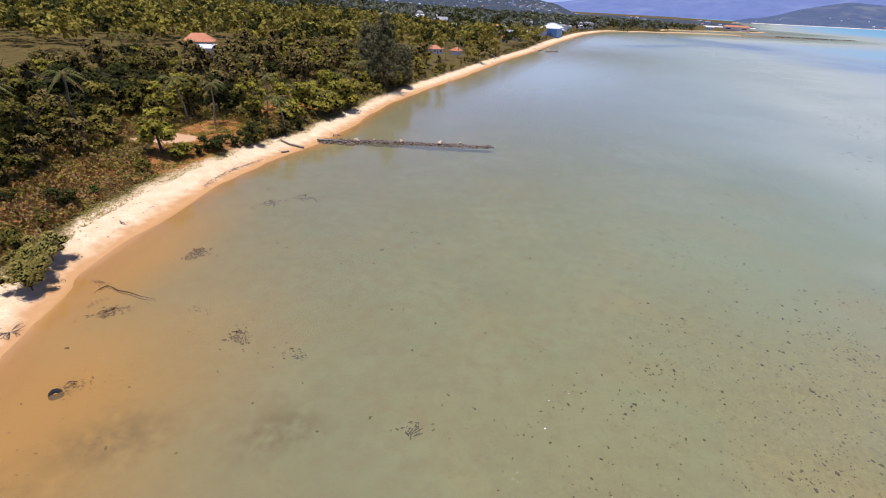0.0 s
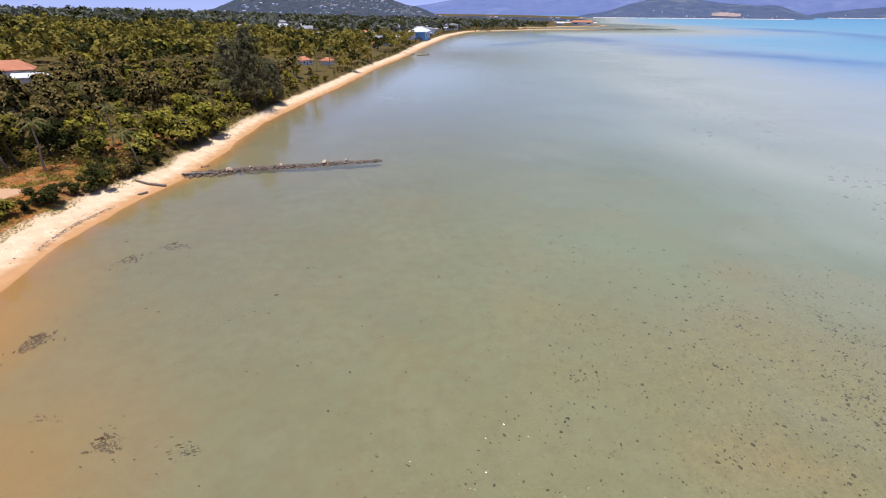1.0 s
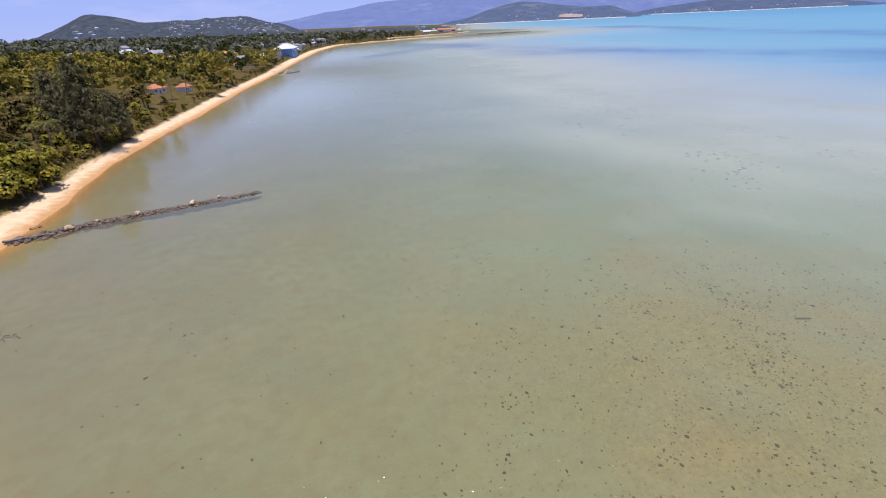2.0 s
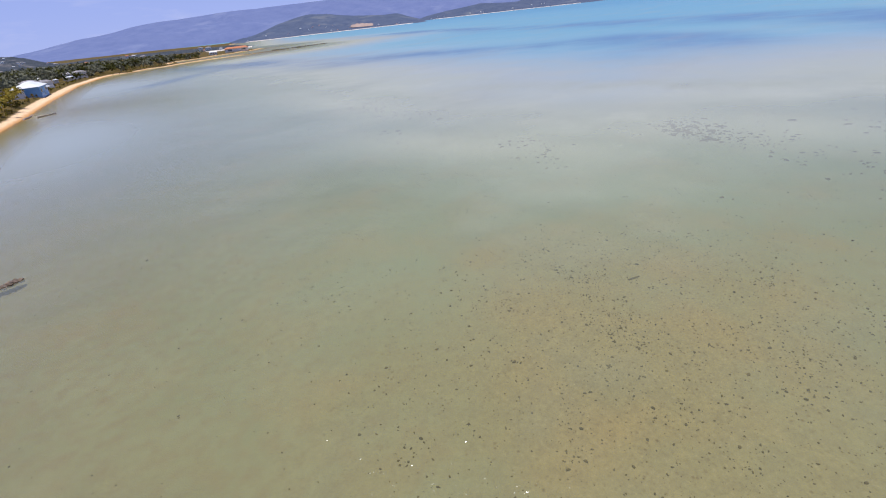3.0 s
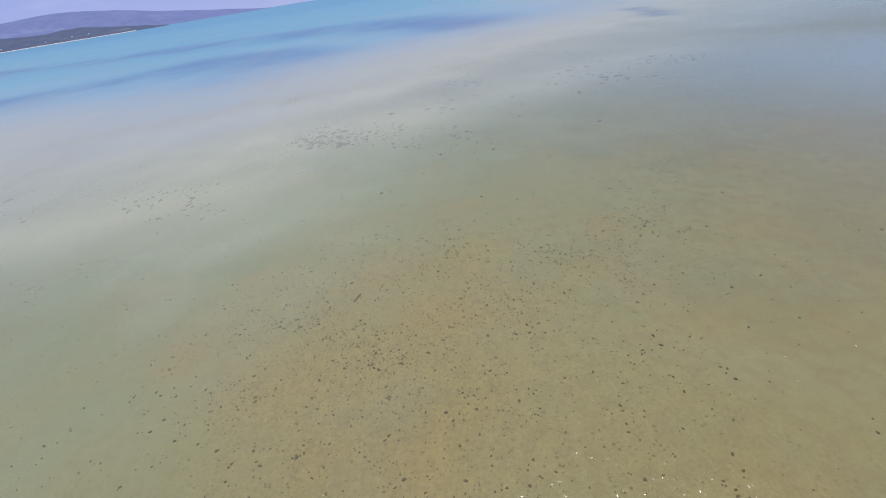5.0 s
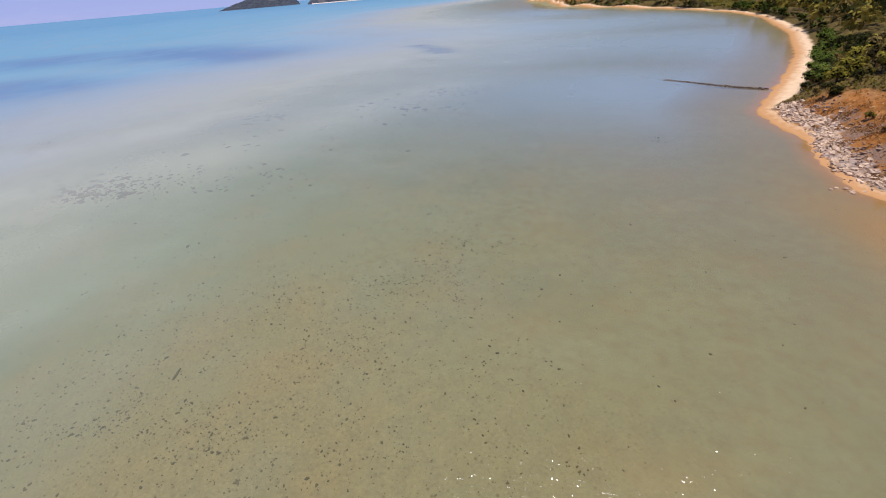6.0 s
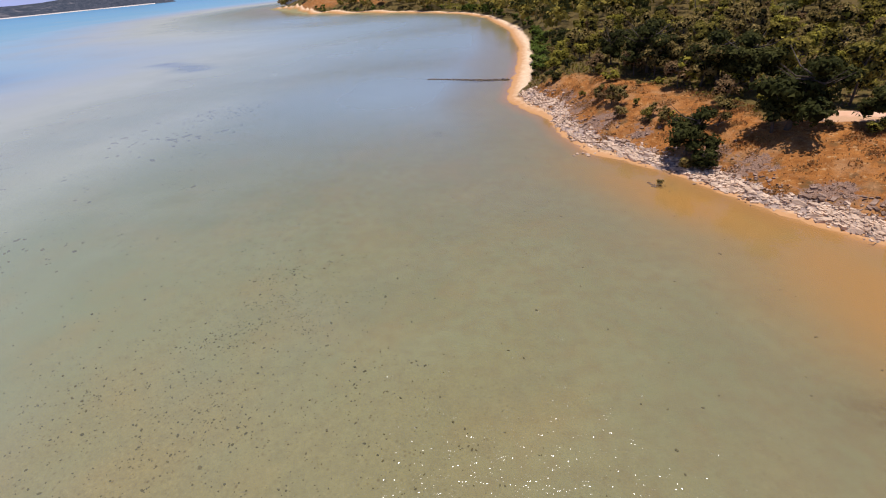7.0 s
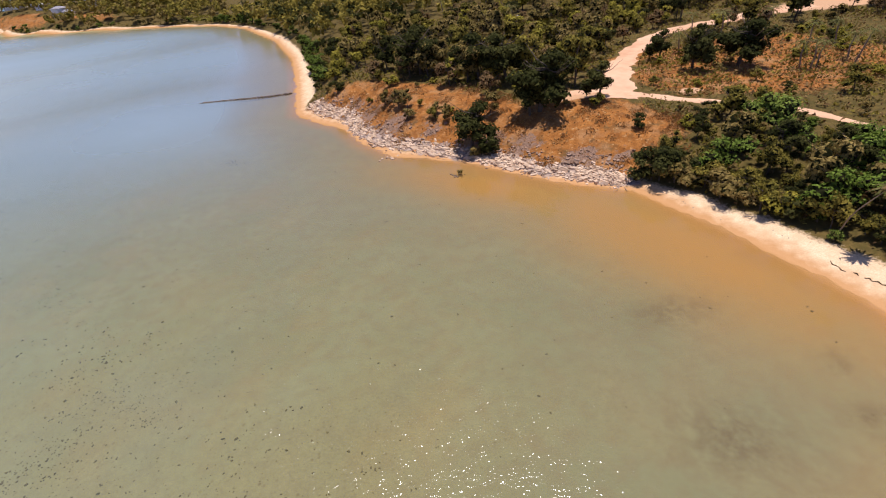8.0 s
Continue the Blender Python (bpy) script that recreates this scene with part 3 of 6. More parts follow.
def hang(name, me, parent=None, label="", m=None):
    """Links a mesh as one object, as a part where a parent is given."""
    ob = new(name, me)
    ob.parent = parent
    if m is not None:
        ob.matrix_basis = m
    return tagged(ob, label)


def part(name, bm, material, parent, label="", smooth=False):
    me = bpy.data.meshes.new(name)
    bm.to_mesh(me)
    bm.free()
    me.materials.append(material)
    if smooth:
        me.polygons.foreach_set("use_smooth", [True] * len(me.polygons))
    return hang(name, me, parent, label)


def sheet(name, n, reach, core, heights, material, values):
    """One broad sheet, close-meshed in the middle and wider outwards."""
    k = math.asinh(reach / core)
    u = core * np.sinh(np.linspace(-k, k, n))
    x, y = np.meshgrid(u, u)
    x, y = x.ravel(), y.ravel()
    s = shore_distance(x, y)
    q = np.arange(n * n).reshape(n, n)
    faces = np.stack([q[:-1, :-1], q[:-1, 1:], q[1:, 1:], q[1:, :-1]], -1).reshape(-1, 4)
    me = mesh_of(name, np.stack([x, y, heights(x, y, s)], 1), faces, material, True)
    for key, fn in values.items():
        a = me.attributes.new(key, "FLOAT", "POINT")
        a.data.foreach_set("value", fn(x, y, s).astype(np.float32))
    return new(name, me)


# ---------------------------------------------------------------- ground, sea, hills
tagged(sheet("ground", 330, 4700, 26, ground_height, M_GROUND, {
    "shore": lambda x, y, s: np.clip(s, -500, 500),
    "shoal": lambda x, y, s: clouds(x, y, SHOALS),
    "silt": lambda x, y, s: clouds(x, y, SILT),
    "weedbed": lambda x, y, s: clouds(x, y, WEEDBEDS),
    "bar": lambda x, y, s: clouds(x, y, BARS),
    "scar": lambda x, y, s: clouds(x, y, SCARS),
    "rocky": lambda x, y, s: bank_rock(x, y),
    "sand": lambda x, y, s: sand_width(x, y),
    "dry": lambda x, y, s: np.maximum(blobs(x, y, DRY), 0.8 * blobs(x, y, OPEN[1:-1])),
    "trod": lambda x, y, s: blobs(x, y, TROD)}), "pale orange sand beach with dry grass and earth behind it", "ground", kind="structure")
tagged(sheet("water", 290, 4700, 26, lambda x, y, s: np.zeros(len(x)), M_WATER, {
    "offshore": lambda x, y, s: np.clip(-s, 0, 2000),
    "milky": lambda x, y, s: clouds(x, y, MILKY_SHEEN),
    "deep": lambda x, y, s: ribbons(x, y, DEEPS),
    "north": lambda x, y, s: np.clip((y - 20) / 60, 0, 1),
    "bar": lambda x, y, s: clouds(x, y, BARS),
    "silt": lambda x, y, s: clouds(x, y, SILT)}), "calm shallow sea, silty brown inshore and turquoise to blue farther out", "water", kind="structure")


def ridge(name, crest, far, near, material, label, rough=6.0, category="hill", kind="structure"):
    """A hill or range, given by the azimuth and elevation of its skyline as seen from the bay, its distance and its foot."""
    az = np.array([c[0] for c in crest], float)
    top = 20 + far * np.tan(np.radians([c[1] for c in crest]))
    cols, rows = 150, 22
    a = np.linspace(az[0], az[-1], cols)
    t = (a - az[0]) / (az[-1] - az[0])
    h = np.interp(a, az, top)
    h = np.convolve(np.pad(h, 3, "edge"), np.ones(7) / 7, "valid")
    verts = []
    for j in range(rows):
        v = j / (rows - 3)
        if v <= 1:
            d, lift = near + (far - near) * v, v ** 0.8
        else:
            d, lift = far + (far - near) * (v - 1) * 4, max(0.0, 1 - (v - 1) * 6)
        for i in range(cols):
            x, y = 4 + d * math.sin(radians(a[i])), 8 + d * math.cos(radians(a[i]))
            b = noise.fractal(Vector((x, y, 0)) / (far * 0.05), 1.0, 2.0, 5) * rough
            edge = min(1, 12 * min(t[i], 1 - t[i]))
            verts.append((x, y, -2 + (h[i] + 2) * lift + b * edge * min(1, 3 * v) * (0.35 if v >= 1 else 1)))
    q = np.arange(cols * rows).reshape(rows, cols)
    faces = np.stack([q[:-1, :-1], q[:-1, 1:], q[1:, 1:], q[1:, :-1]], -1).reshape(-1, 4)
    ob = tagged(new(name, mesh_of(name, verts, faces, material, True)), label, category, kind=kind)
    grid = np.array(verts).reshape(rows, cols, 3)
    return ob, grid


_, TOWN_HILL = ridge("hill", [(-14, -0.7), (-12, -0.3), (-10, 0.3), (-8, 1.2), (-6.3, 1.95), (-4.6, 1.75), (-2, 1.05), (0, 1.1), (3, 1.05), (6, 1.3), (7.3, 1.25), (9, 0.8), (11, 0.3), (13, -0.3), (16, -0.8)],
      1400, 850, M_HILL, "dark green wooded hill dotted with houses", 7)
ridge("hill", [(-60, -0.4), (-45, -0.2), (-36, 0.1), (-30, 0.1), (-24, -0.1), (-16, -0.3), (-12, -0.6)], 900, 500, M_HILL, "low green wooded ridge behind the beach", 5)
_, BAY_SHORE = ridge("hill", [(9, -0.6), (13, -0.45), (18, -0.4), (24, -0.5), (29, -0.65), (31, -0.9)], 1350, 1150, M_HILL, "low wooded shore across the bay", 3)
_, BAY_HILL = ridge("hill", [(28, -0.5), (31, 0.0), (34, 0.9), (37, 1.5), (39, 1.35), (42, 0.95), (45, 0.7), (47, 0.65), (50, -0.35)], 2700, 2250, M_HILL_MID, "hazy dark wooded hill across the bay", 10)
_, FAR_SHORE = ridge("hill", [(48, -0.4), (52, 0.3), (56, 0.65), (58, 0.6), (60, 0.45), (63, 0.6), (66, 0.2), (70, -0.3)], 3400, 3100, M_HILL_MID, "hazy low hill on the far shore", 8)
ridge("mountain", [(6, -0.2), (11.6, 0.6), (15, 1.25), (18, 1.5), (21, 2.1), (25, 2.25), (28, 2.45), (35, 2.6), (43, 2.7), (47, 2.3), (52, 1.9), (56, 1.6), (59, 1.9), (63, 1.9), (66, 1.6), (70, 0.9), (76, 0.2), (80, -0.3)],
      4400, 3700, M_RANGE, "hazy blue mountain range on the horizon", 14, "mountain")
ridge("island", [(97.6, -0.75), (99, -0.3), (101, 0.25), (102.6, 0.35), (104, 0.1), (105.2, 0.4), (106, 0.1), (106.6, -0.7)], 2150, 2060, M_HILL, "small dark wooded island on the horizon", 8, "island")
_, LONG_ISLE = ridge("island", [(107.2, -0.6), (108, 0.2), (110, 0.25), (113, 0.35), (116, 0.6), (118.5, 0.75), (120.5, 0.4), (122.4, -0.7)], 1900, 1780, M_HILL, "long wooded island with a pale beach", 7, "island")

# ---------------------------------------------------------------- plants
rng = np.random.default_rng(11)


def unit(n, r=rng):
    v = r.normal(size=(n, 3))
    return v / np.linalg.norm(v, axis=1, keepdims=True)


def leaf_faces(at, out, size, r=rng, droop=0.0, long=1.5):
    """Pairs of small pointed leaves at the places given, facing outwards with a scatter: one triangle each."""
    at, out = np.repeat(at, 2, 0), np.repeat(out, 2, 0)
    n = len(at)
    nrm = out + 0.55 * unit(n, r)
    nrm[:, 2] += 0.2
    nrm /= np.linalg.norm(nrm, axis=1, keepdims=True)
    a = np.cross(nrm, unit(n, r))
    a /= np.linalg.norm(a, axis=1, keepdims=True) + 1e-9
    b = np.cross(nrm, a)
    s = (size * r.uniform(0.6, 1.35, n))[:, None]
    root = at + (a * r.uniform(-0.6, 0.2, (n, 1)) + b * r.uniform(-0.4, 0.4, (n, 1))) * s
    tip = root + a * s * long * 0.72
    tip[:, 2] -= droop * s[:, 0]
    v = np.stack([root - b * s * 0.36, root + b * s * 0.36, tip], 1)
    return v.reshape(-1, 3), np.arange(n * 3).reshape(-1, 3)


def gather(pieces):
    verts, faces, base = [], [], 0
    for v, fc in pieces:
        verts.append(v)
        faces.append(np.asarray(fc) + base)
        base += len(v)
    return np.concatenate(verts), np.concatenate(faces)


def tube(points, radii, sides=6):
    """A tapering limb along the points, closed at its tip."""
    pts = np.asarray(points, float)
    rings = []
    for i, p in enumerate(pts):
        d = pts[min(i + 1, len(pts) - 1)] - pts[max(i - 1, 0)]
        d /= np.linalg.norm(d) + 1e-9
        a = np.cross(d, (0.31, 0.95, 0.05))
        a /= np.linalg.norm(a)
        b = np.cross(d, a)
        ang = np.arange(sides) * 2 * math.pi / sides
        rings.append(p + radii[i] * (np.cos(ang)[:, None] * a + np.sin(ang)[:, None] * b))
    v = np.concatenate(rings + [pts[-1:] + (pts[-1] - pts[-2]) * 0.05])
    fc = []
    for i in range(len(pts) - 1):
        for j in range(sides):
            p, q = i * sides + j, i * sides + (j + 1) % sides
            fc += [(p, q, q + sides), (p, q + sides, p + sides)]
    e = (len(pts) - 1) * sides
    fc += [(e + j, e + (j + 1) % sides, len(v) - 1) for j in range(sides)]
    return v, np.array(fc)


def branching(height, spread, limbs, thick, r, lean=0.0):
    """A trunk that forks into limbs. Returns its mesh pieces and the limb ends."""
    bend = np.array([r.uniform(-1, 1), r.uniform(-1, 1), 0]) * 0.12 * height + np.array([lean, 0, 0])
    trunk = [(0, 0, -0.4), (*(bend[:2] * 0.25), height * 0.2), (*(bend[:2] * 0.6), height * 0.42), (*bend[:2], height * 0.68)]
    out, ends = [tube(trunk, [thick, thick * 0.8, thick * 0.62, thick * 0.3])], []
    for i in range(limbs):
        a = i * 2.4 + r.uniform(0, 1)
        k = r.uniform(0.35, 0.95)
        s = np.array(trunk[2]) * (1 - k) + np.array(trunk[3]) * k
        e = s + np.array([math.cos(a) * spread * r.uniform(0.45, 0.9), math.sin(a) * spread * r.uniform(0.45, 0.9), height * r.uniform(0.10, 0.32)])
        m = (s + e) / 2 + (0, 0, -0.06 * height)
        out.append(tube([s, m, e], [thick * 0.34, thick * 0.22, thick * 0.08], 5))
        ends.append(e)
    return out, np.array(ends)


gold = (1 + 5 ** 0.5) / 2
HEART = np.array([(-1, gold, 0), (1, gold, 0), (-1, -gold, 0), (1, -gold, 0), (0, -1, gold), (0, 1, gold), (0, -1, -gold), (0, 1, -gold), (gold, 0, -1), (gold, 0, 1), (-gold, 0, -1), (-gold, 0, 1)]) / 1.9
HEART_FACES = np.array([(0, 11, 5), (0, 5, 1), (0, 1, 7), (0, 7, 10), (0, 10, 11), (1, 5, 9), (5, 11, 4), (11, 10, 2), (10, 7, 6), (7, 1, 8),
                        (3, 9, 4), (3, 4, 2), (3, 2, 6), (3, 6, 8), (3, 8, 9), (4, 9, 5), (2, 4, 11), (6, 2, 10), (8, 6, 7), (9, 8, 1)])


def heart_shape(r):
    """An uneven near-black lump inside a leafy lobe, added to stand in for shade."""
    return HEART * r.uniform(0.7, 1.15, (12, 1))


def lobed_crown(ends, height, spread, lobes, count, size, r, low=0.35, droop=0.05, shell=0.75):
    """A crown of leafy lobes of unequal size round the limb ends, with gaps between them."""
    cs, rad = [], []
    for i in range(lobes):
        e = ends[i % len(ends)]
        a, d = r.uniform(0, 6.283), spread * math.sqrt(r.uniform(0, 1)) * 0.72
        top = height * (1 - 0.38 * (d / spread) ** 2)
        z = r.uniform(low * height, top * 0.92)
        c = np.array([math.cos(a) * d, math.sin(a) * d, z]) * 0.75 + e * 0.25
        cs.append(c)
        rad.append(spread * r.uniform(0.20, 0.40))
    cs, rad = np.array(cs), np.array(rad)
    pick = r.choice(lobes, count, p=rad ** 2 / (rad ** 2).sum())
    o = unit(count, r)
    o[:, 2] = np.where(r.random(count) < 0.72, np.abs(o[:, 2]), o[:, 2])
    dist = rad[pick] * (shell + (1 - shell) * r.random(count) ** 0.5) * r.uniform(0.75, 1.15, count)
    at = cs[pick] + o * dist[:, None] * np.array([1, 1, 0.82])
    at[:, 2] = np.maximum(at[:, 2], 0.12)
    # leaves, then the added dark lumps that stand in for shade in the gaps
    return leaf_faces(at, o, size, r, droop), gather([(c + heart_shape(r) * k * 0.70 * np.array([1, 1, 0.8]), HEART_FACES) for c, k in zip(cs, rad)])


def tree_kind(name, label, category, height, spread, limbs, lobes, count, size, leaf, seed, thick=0.2, low=0.35, lean=0.0, bark=None):
    """One tree: an Empty with a trunk and a crown. It is moved to its place, and copied, later."""
    r = np.random.default_rng(seed)
    root = tagged(new(name), label, category, "bushes behind the beach" if category == "bush" else "trees behind the beach")
    wood, ends = branching(height, spread, limbs, thick, r, lean)
    hang("trunk", mesh_of("trunk", *gather(wood), bark or M_BARK, True), root)
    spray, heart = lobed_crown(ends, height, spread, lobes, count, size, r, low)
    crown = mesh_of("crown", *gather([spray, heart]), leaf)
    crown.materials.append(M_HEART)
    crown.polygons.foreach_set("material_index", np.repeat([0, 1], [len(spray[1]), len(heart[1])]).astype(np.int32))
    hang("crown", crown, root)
    return root


def casuarina_kind(seed, height, spread):
    r = np.random.default_rng(seed)
    root = tagged(new("casuarina_tree"), "tall feathery grey-green casuarina tree behind the beach", "tree")
    wood = [tube([(0, 0, -0.4), (0.2, 0, height * 0.35), (-0.1, 0.3, height * 0.7), (0, 0.2, height)], [0.3, 0.22, 0.12, 0.03])]
    pieces = []
    for i in range(64):
        z = height * (0.10 + 0.88 * (i / 64) ** 0.9)
        a = i * 2.39996
        reach = spread * (1 - (z / height) ** 2.2) * r.uniform(0.55, 1.1) + 0.4
        tip = np.array([math.cos(a) * reach, math.sin(a) * reach, z + height * 0.10 * r.uniform(0.3, 1)])
        s = np.array([0, 0.1, z])
        wood.append(tube([s, (s + tip) / 2 + (0, 0, 0.2), tip], [0.06, 0.04, 0.015], 4))
        n = 42
        u = r.uniform(0.25, 1.05, n)[:, None]
        at = s + (tip - s) * u + r.normal(size=(n, 3)) * 0.38
        o = unit(n, r) * 0.5 + (tip - s) / np.linalg.norm(tip - s)
        pieces.append(leaf_faces(at, o, 0.34, r, 0.55, 2.4))
    hang("trunk", mesh_of("trunk", *gather(wood), M_BARK, True), root)
    hang("crown", mesh_of("crown", *gather(pieces), M_NEEDLE), root)
    return root


def palm_kind(seed, height, lean, dry=0.25, girth=1.0, reach=1.0):
    """A coconut palm: ringed leaning trunk and a head of arching fronds, each with two rows of leaflets."""
    r = np.random.default_rng(seed)
    root = tagged(new("coconut_palm"), "slender coconut palm with arching grey-green fronds", "palm tree", "coconut palms")
    pts = [(lean * (k / 9) ** 1.6, 0.15 * math.sin(k), height * k / 9 - 0.4 * (k == 0)) for k in range(10)]
    hang("trunk", mesh_of("trunk", *tube(pts, [girth * (0.21 - 0.009 * k) for k in range(10)], 7), M_PALM_BARK, True), root)
    head = np.array(pts[-1])
    for i in range(17):
        a, rise = i * 2.39996, r.uniform(-0.5, 0.95) if i > 3 else r.uniform(0.8, 1.3)
        length = r.uniform(2.5, 3.3) * reach
        side = np.array([-math.sin(a), math.cos(a), 0])
        spine = []
        for k in range(9):
            u = k / 8
            spine.append(head + length * np.array([math.cos(a) * u * 0.92, math.sin(a) * u * 0.92, rise * u * 0.75 - (0.55 + 0.3 * max(rise, 0)) * u * u]))
        spine = np.array(spine)
        pieces = [tube(spine, [0.045 - 0.004 * k for k in range(9)], 3)]
        for k in range(1, 17):
            u = k / 16
            p = np.array([np.interp(u * 8, range(9), spine[:, d]) for d in range(3)])
            w = 0.55 * reach * math.sin(math.pi * min(1, 0.18 + 0.8 * u)) * r.uniform(0.8, 1.15)
            for sgn in (-1, 1):
                along = (spine[-1] - spine[0]) / length
                tip = p + sgn * side * w * 0.8 + along * w * 0.55 + np.array([0, 0, -0.35 * w - 0.1 * r.random()])
                pieces.append((np.array([p - along * 0.06, p + along * 0.06, tip]), np.array([(0, 1, 2)])))
        hang("frond", mesh_of("frond", *gather(pieces), M_FROND if r.random() > dry else M_LEAF_DRY), root)
    return root


# roads first, so that nothing grows on them
TRACKS = {
    "main": ([(-10.4, -50.5), (-11.0, -54), (-12.5, -61), (-15.6, -69.5), (-21, -81), (-27, -88), (-34, -92), (-41, -94), (-49, -97), (-64, -100)], 4.4),
    "side": ([(-3.5, -53.8), (-7.6, -53.4), (-11, -52.2), (-15, -51), (-19.5, -49), (-24, -47.2), (-28, -46.2), (-31, -43.8), (-34.2, -39.8), (-36.5, -34.5), (-40, -28)], 1.7),
}


def smooth_line(pts, n):
    pts = np.asarray(pts, float)
    t = np.linspace(0, len(pts) - 1, n)
    out = []
    for v in t:
        i = int(min(v, len(pts) - 2))
        p0, p1, p2, p3 = pts[max(i - 1, 0)], pts[i], pts[i + 1], pts[min(i + 2, len(pts) - 1)]
        u = v - i
        out.append(0.5 * (2 * p1 + (p2 - p0) * u + (2 * p0 - 5 * p1 + 4 * p2 - p3) * u * u + (3 * p1 - p0 - 3 * p2 + p3) * u ** 3))
    return np.array(out)


TRACK_LINES = {k: (smooth_line(p, 90), w) for k, (p, w) in TRACKS.items()}


def off_track(x, y, extra=1.0):
    ok = np.ones(len(x), bool)
    for line, w in TRACK_LINES.values():
        d = np.min((x[:, None] - line[:, 0]) ** 2 + (y[:, None] - line[:, 1]) ** 2, axis=1)
        ok &= d > (w / 2 + extra) ** 2
    return ok


def azimuth(x, y):
    return np.degrees(np.arctan2(x - 5, y - 8))


def in_view(x, y):
    a = azimuth(x, y)
    return ((a > -66) & (a < 50)) | (a > 122) | (a < -108)


def grid_points(step, x0, x1, y0, y1, r):
    gx, gy = np.meshgrid(np.arange(x0, x1, step), np.arange(y0, y1, step))
    gx = gx.ravel() + r.uniform(-0.48, 0.48, gx.size) * step
    gy = gy.ravel() + r.uniform(-0.48, 0.48, gy.size) * step
    return gx, gy


def lowered(x, y):
    """Growth stays low along the narrow path above the small beach."""
    line = TRACK_LINES["side"][0]
    d = float(np.min(np.hypot(line[:, 0] - x, line[:, 1] - y)))
    return min(1.0, 0.33 + max(0.0, d - 2.0) * 0.095) if x < -9 and y < -25 else 1.0


def put(kind, x, y, scale=1.0, turn=None, sink=0.0, made=set(), tilt=0.0):
    """Sets a plant of this kind on the ground: the first one itself, then copies of it."""
    z = float(max(ground_height(np.array([x]), np.array([y]))[0], -0.3)) - sink
    m = pose(x, y, z, tilt, 0, rng.uniform(0, 360) if turn is None else turn) @ Matrix.Diagonal((scale, scale, scale * rng.uniform(0.92, 1.08), 1))
    if kind.name in made:
        return copy_thing(kind, m)
    made.add(kind.name)
    kind.matrix_basis = m
    return kind


BROAD = [tree_kind("broadleaf_tree", "broad deep green tree with a rounded uneven crown", "tree", 7.6, 3.5, 7, 15, 820, 0.38, M_LEAF, 3, low=0.14),
         tree_kind("spreading_tree", "spreading deep green tree with a gappy crown", "tree", 6.8, 3.9, 8, 17, 860, 0.40, M_LEAF, 4, low=0.12),
         tree_kind("slender_tree", "tall narrow green tree with sparse foliage", "tree", 8.6, 2.9, 7, 14, 720, 0.37, M_LEAF, 5, low=0.18)]
LIGHT = [tree_kind("yellow_green_tree", "yellow-green leafy tree in full sun", "tree", 6.4, 2.7, 6, 13, 620, 0.42, M_LEAF_LIGHT, 6, low=0.15),
         tree_kind("yellow_green_tree", "round yellow-green shrubby tree near the sand", "tree", 4.8, 3.0, 7, 13, 760, 0.36, M_LEAF_LIGHT, 7, low=0.08)]
DARK = [tree_kind("dark_tree", "dense dark green tree with a heavy crown", "tree", 7.8, 4.3, 8, 18, 1500, 0.36, M_LEAF_DARK, 8, thick=0.28, low=0.10),
        tree_kind("dark_tree", "compact dark green tree with dense foliage", "tree", 6.4, 3.1, 7, 13, 1000, 0.34, M_LEAF_DARK, 9, low=0.08)]
BROWN = [tree_kind("dry_tree", "dry brown-leaved tree with thin twigs", "tree", 5.2, 2.8, 9, 12, 520, 0.31, M_LEAF_DRY, 10, thick=0.13, low=0.12),
         tree_kind("dry_tree", "grey-olive dusty tree with sparse leaves", "tree", 6.0, 3.0, 8, 12, 560, 0.33, M_LEAF_OLIVE, 12, thick=0.15, low=0.10)]
BUSH = [tree_kind("bush", "low deep green bush on dry ground", "bush", 2.2, 1.6, 5, 9, 540, 0.18, M_LEAF, 13, thick=0.06, low=0.08),
        tree_kind("bush", "low yellow-green bush beside the sand", "bush", 1.9, 1.7, 5, 9, 540, 0.18, M_LEAF_LIGHT, 14, thick=0.06, low=0.06),
        tree_kind("bush", "low dusty olive bush", "bush", 1.8, 1.5, 5, 8, 520, 0.17, M_LEAF_OLIVE, 15, thick=0.05, low=0.06),
        tree_kind("bush", "compact dark green bush at the top of the beach", "bush", 2.0, 1.5, 5, 8, 560, 0.18, M_LEAF_DARK, 16, thick=0.06, low=0.05)]
THICKET = [tree_kind("thicket_tree", "low leafy green tree in the thicket above the beach", "tree", 5.6, 2.9, 7, 15, 1500, 0.185, M_LEAF, 23, thick=0.12, low=0.06),
           tree_kind("thicket_tree", "bright green leafy tree in the thicket above the beach", "tree", 5.0, 3.1, 7, 15, 1500, 0.185, M_LEAF_GREEN, 24, thick=0.12, low=0.06),
           tree_kind("thicket_tree", "dark green leafy tree in the thicket above the beach", "tree", 5.8, 2.7, 7, 14, 1450, 0.20, M_LEAF_DARK, 25, thick=0.12, low=0.06)]
FILL = [tree_kind("thicket_shrub", "dense olive-green shrub in the thicket above the beach", "shrub", 3.4, 2.3, 6, 10, 660, 0.18, M_LEAF, 26, thick=0.07, low=0.05),
        tree_kind("thicket_shrub", "dense fresh green shrub in the thicket above the beach", "shrub", 3.2, 2.3, 6, 10, 660, 0.18, M_LEAF_GREEN, 27, thick=0.07, low=0.05),
        tree_kind("thicket_shrub", "dense dark green shrub in the thicket above the beach", "shrub", 3.3, 2.2, 6, 10, 660, 0.18, M_LEAF_DARK, 28, thick=0.07, low=0.05)]
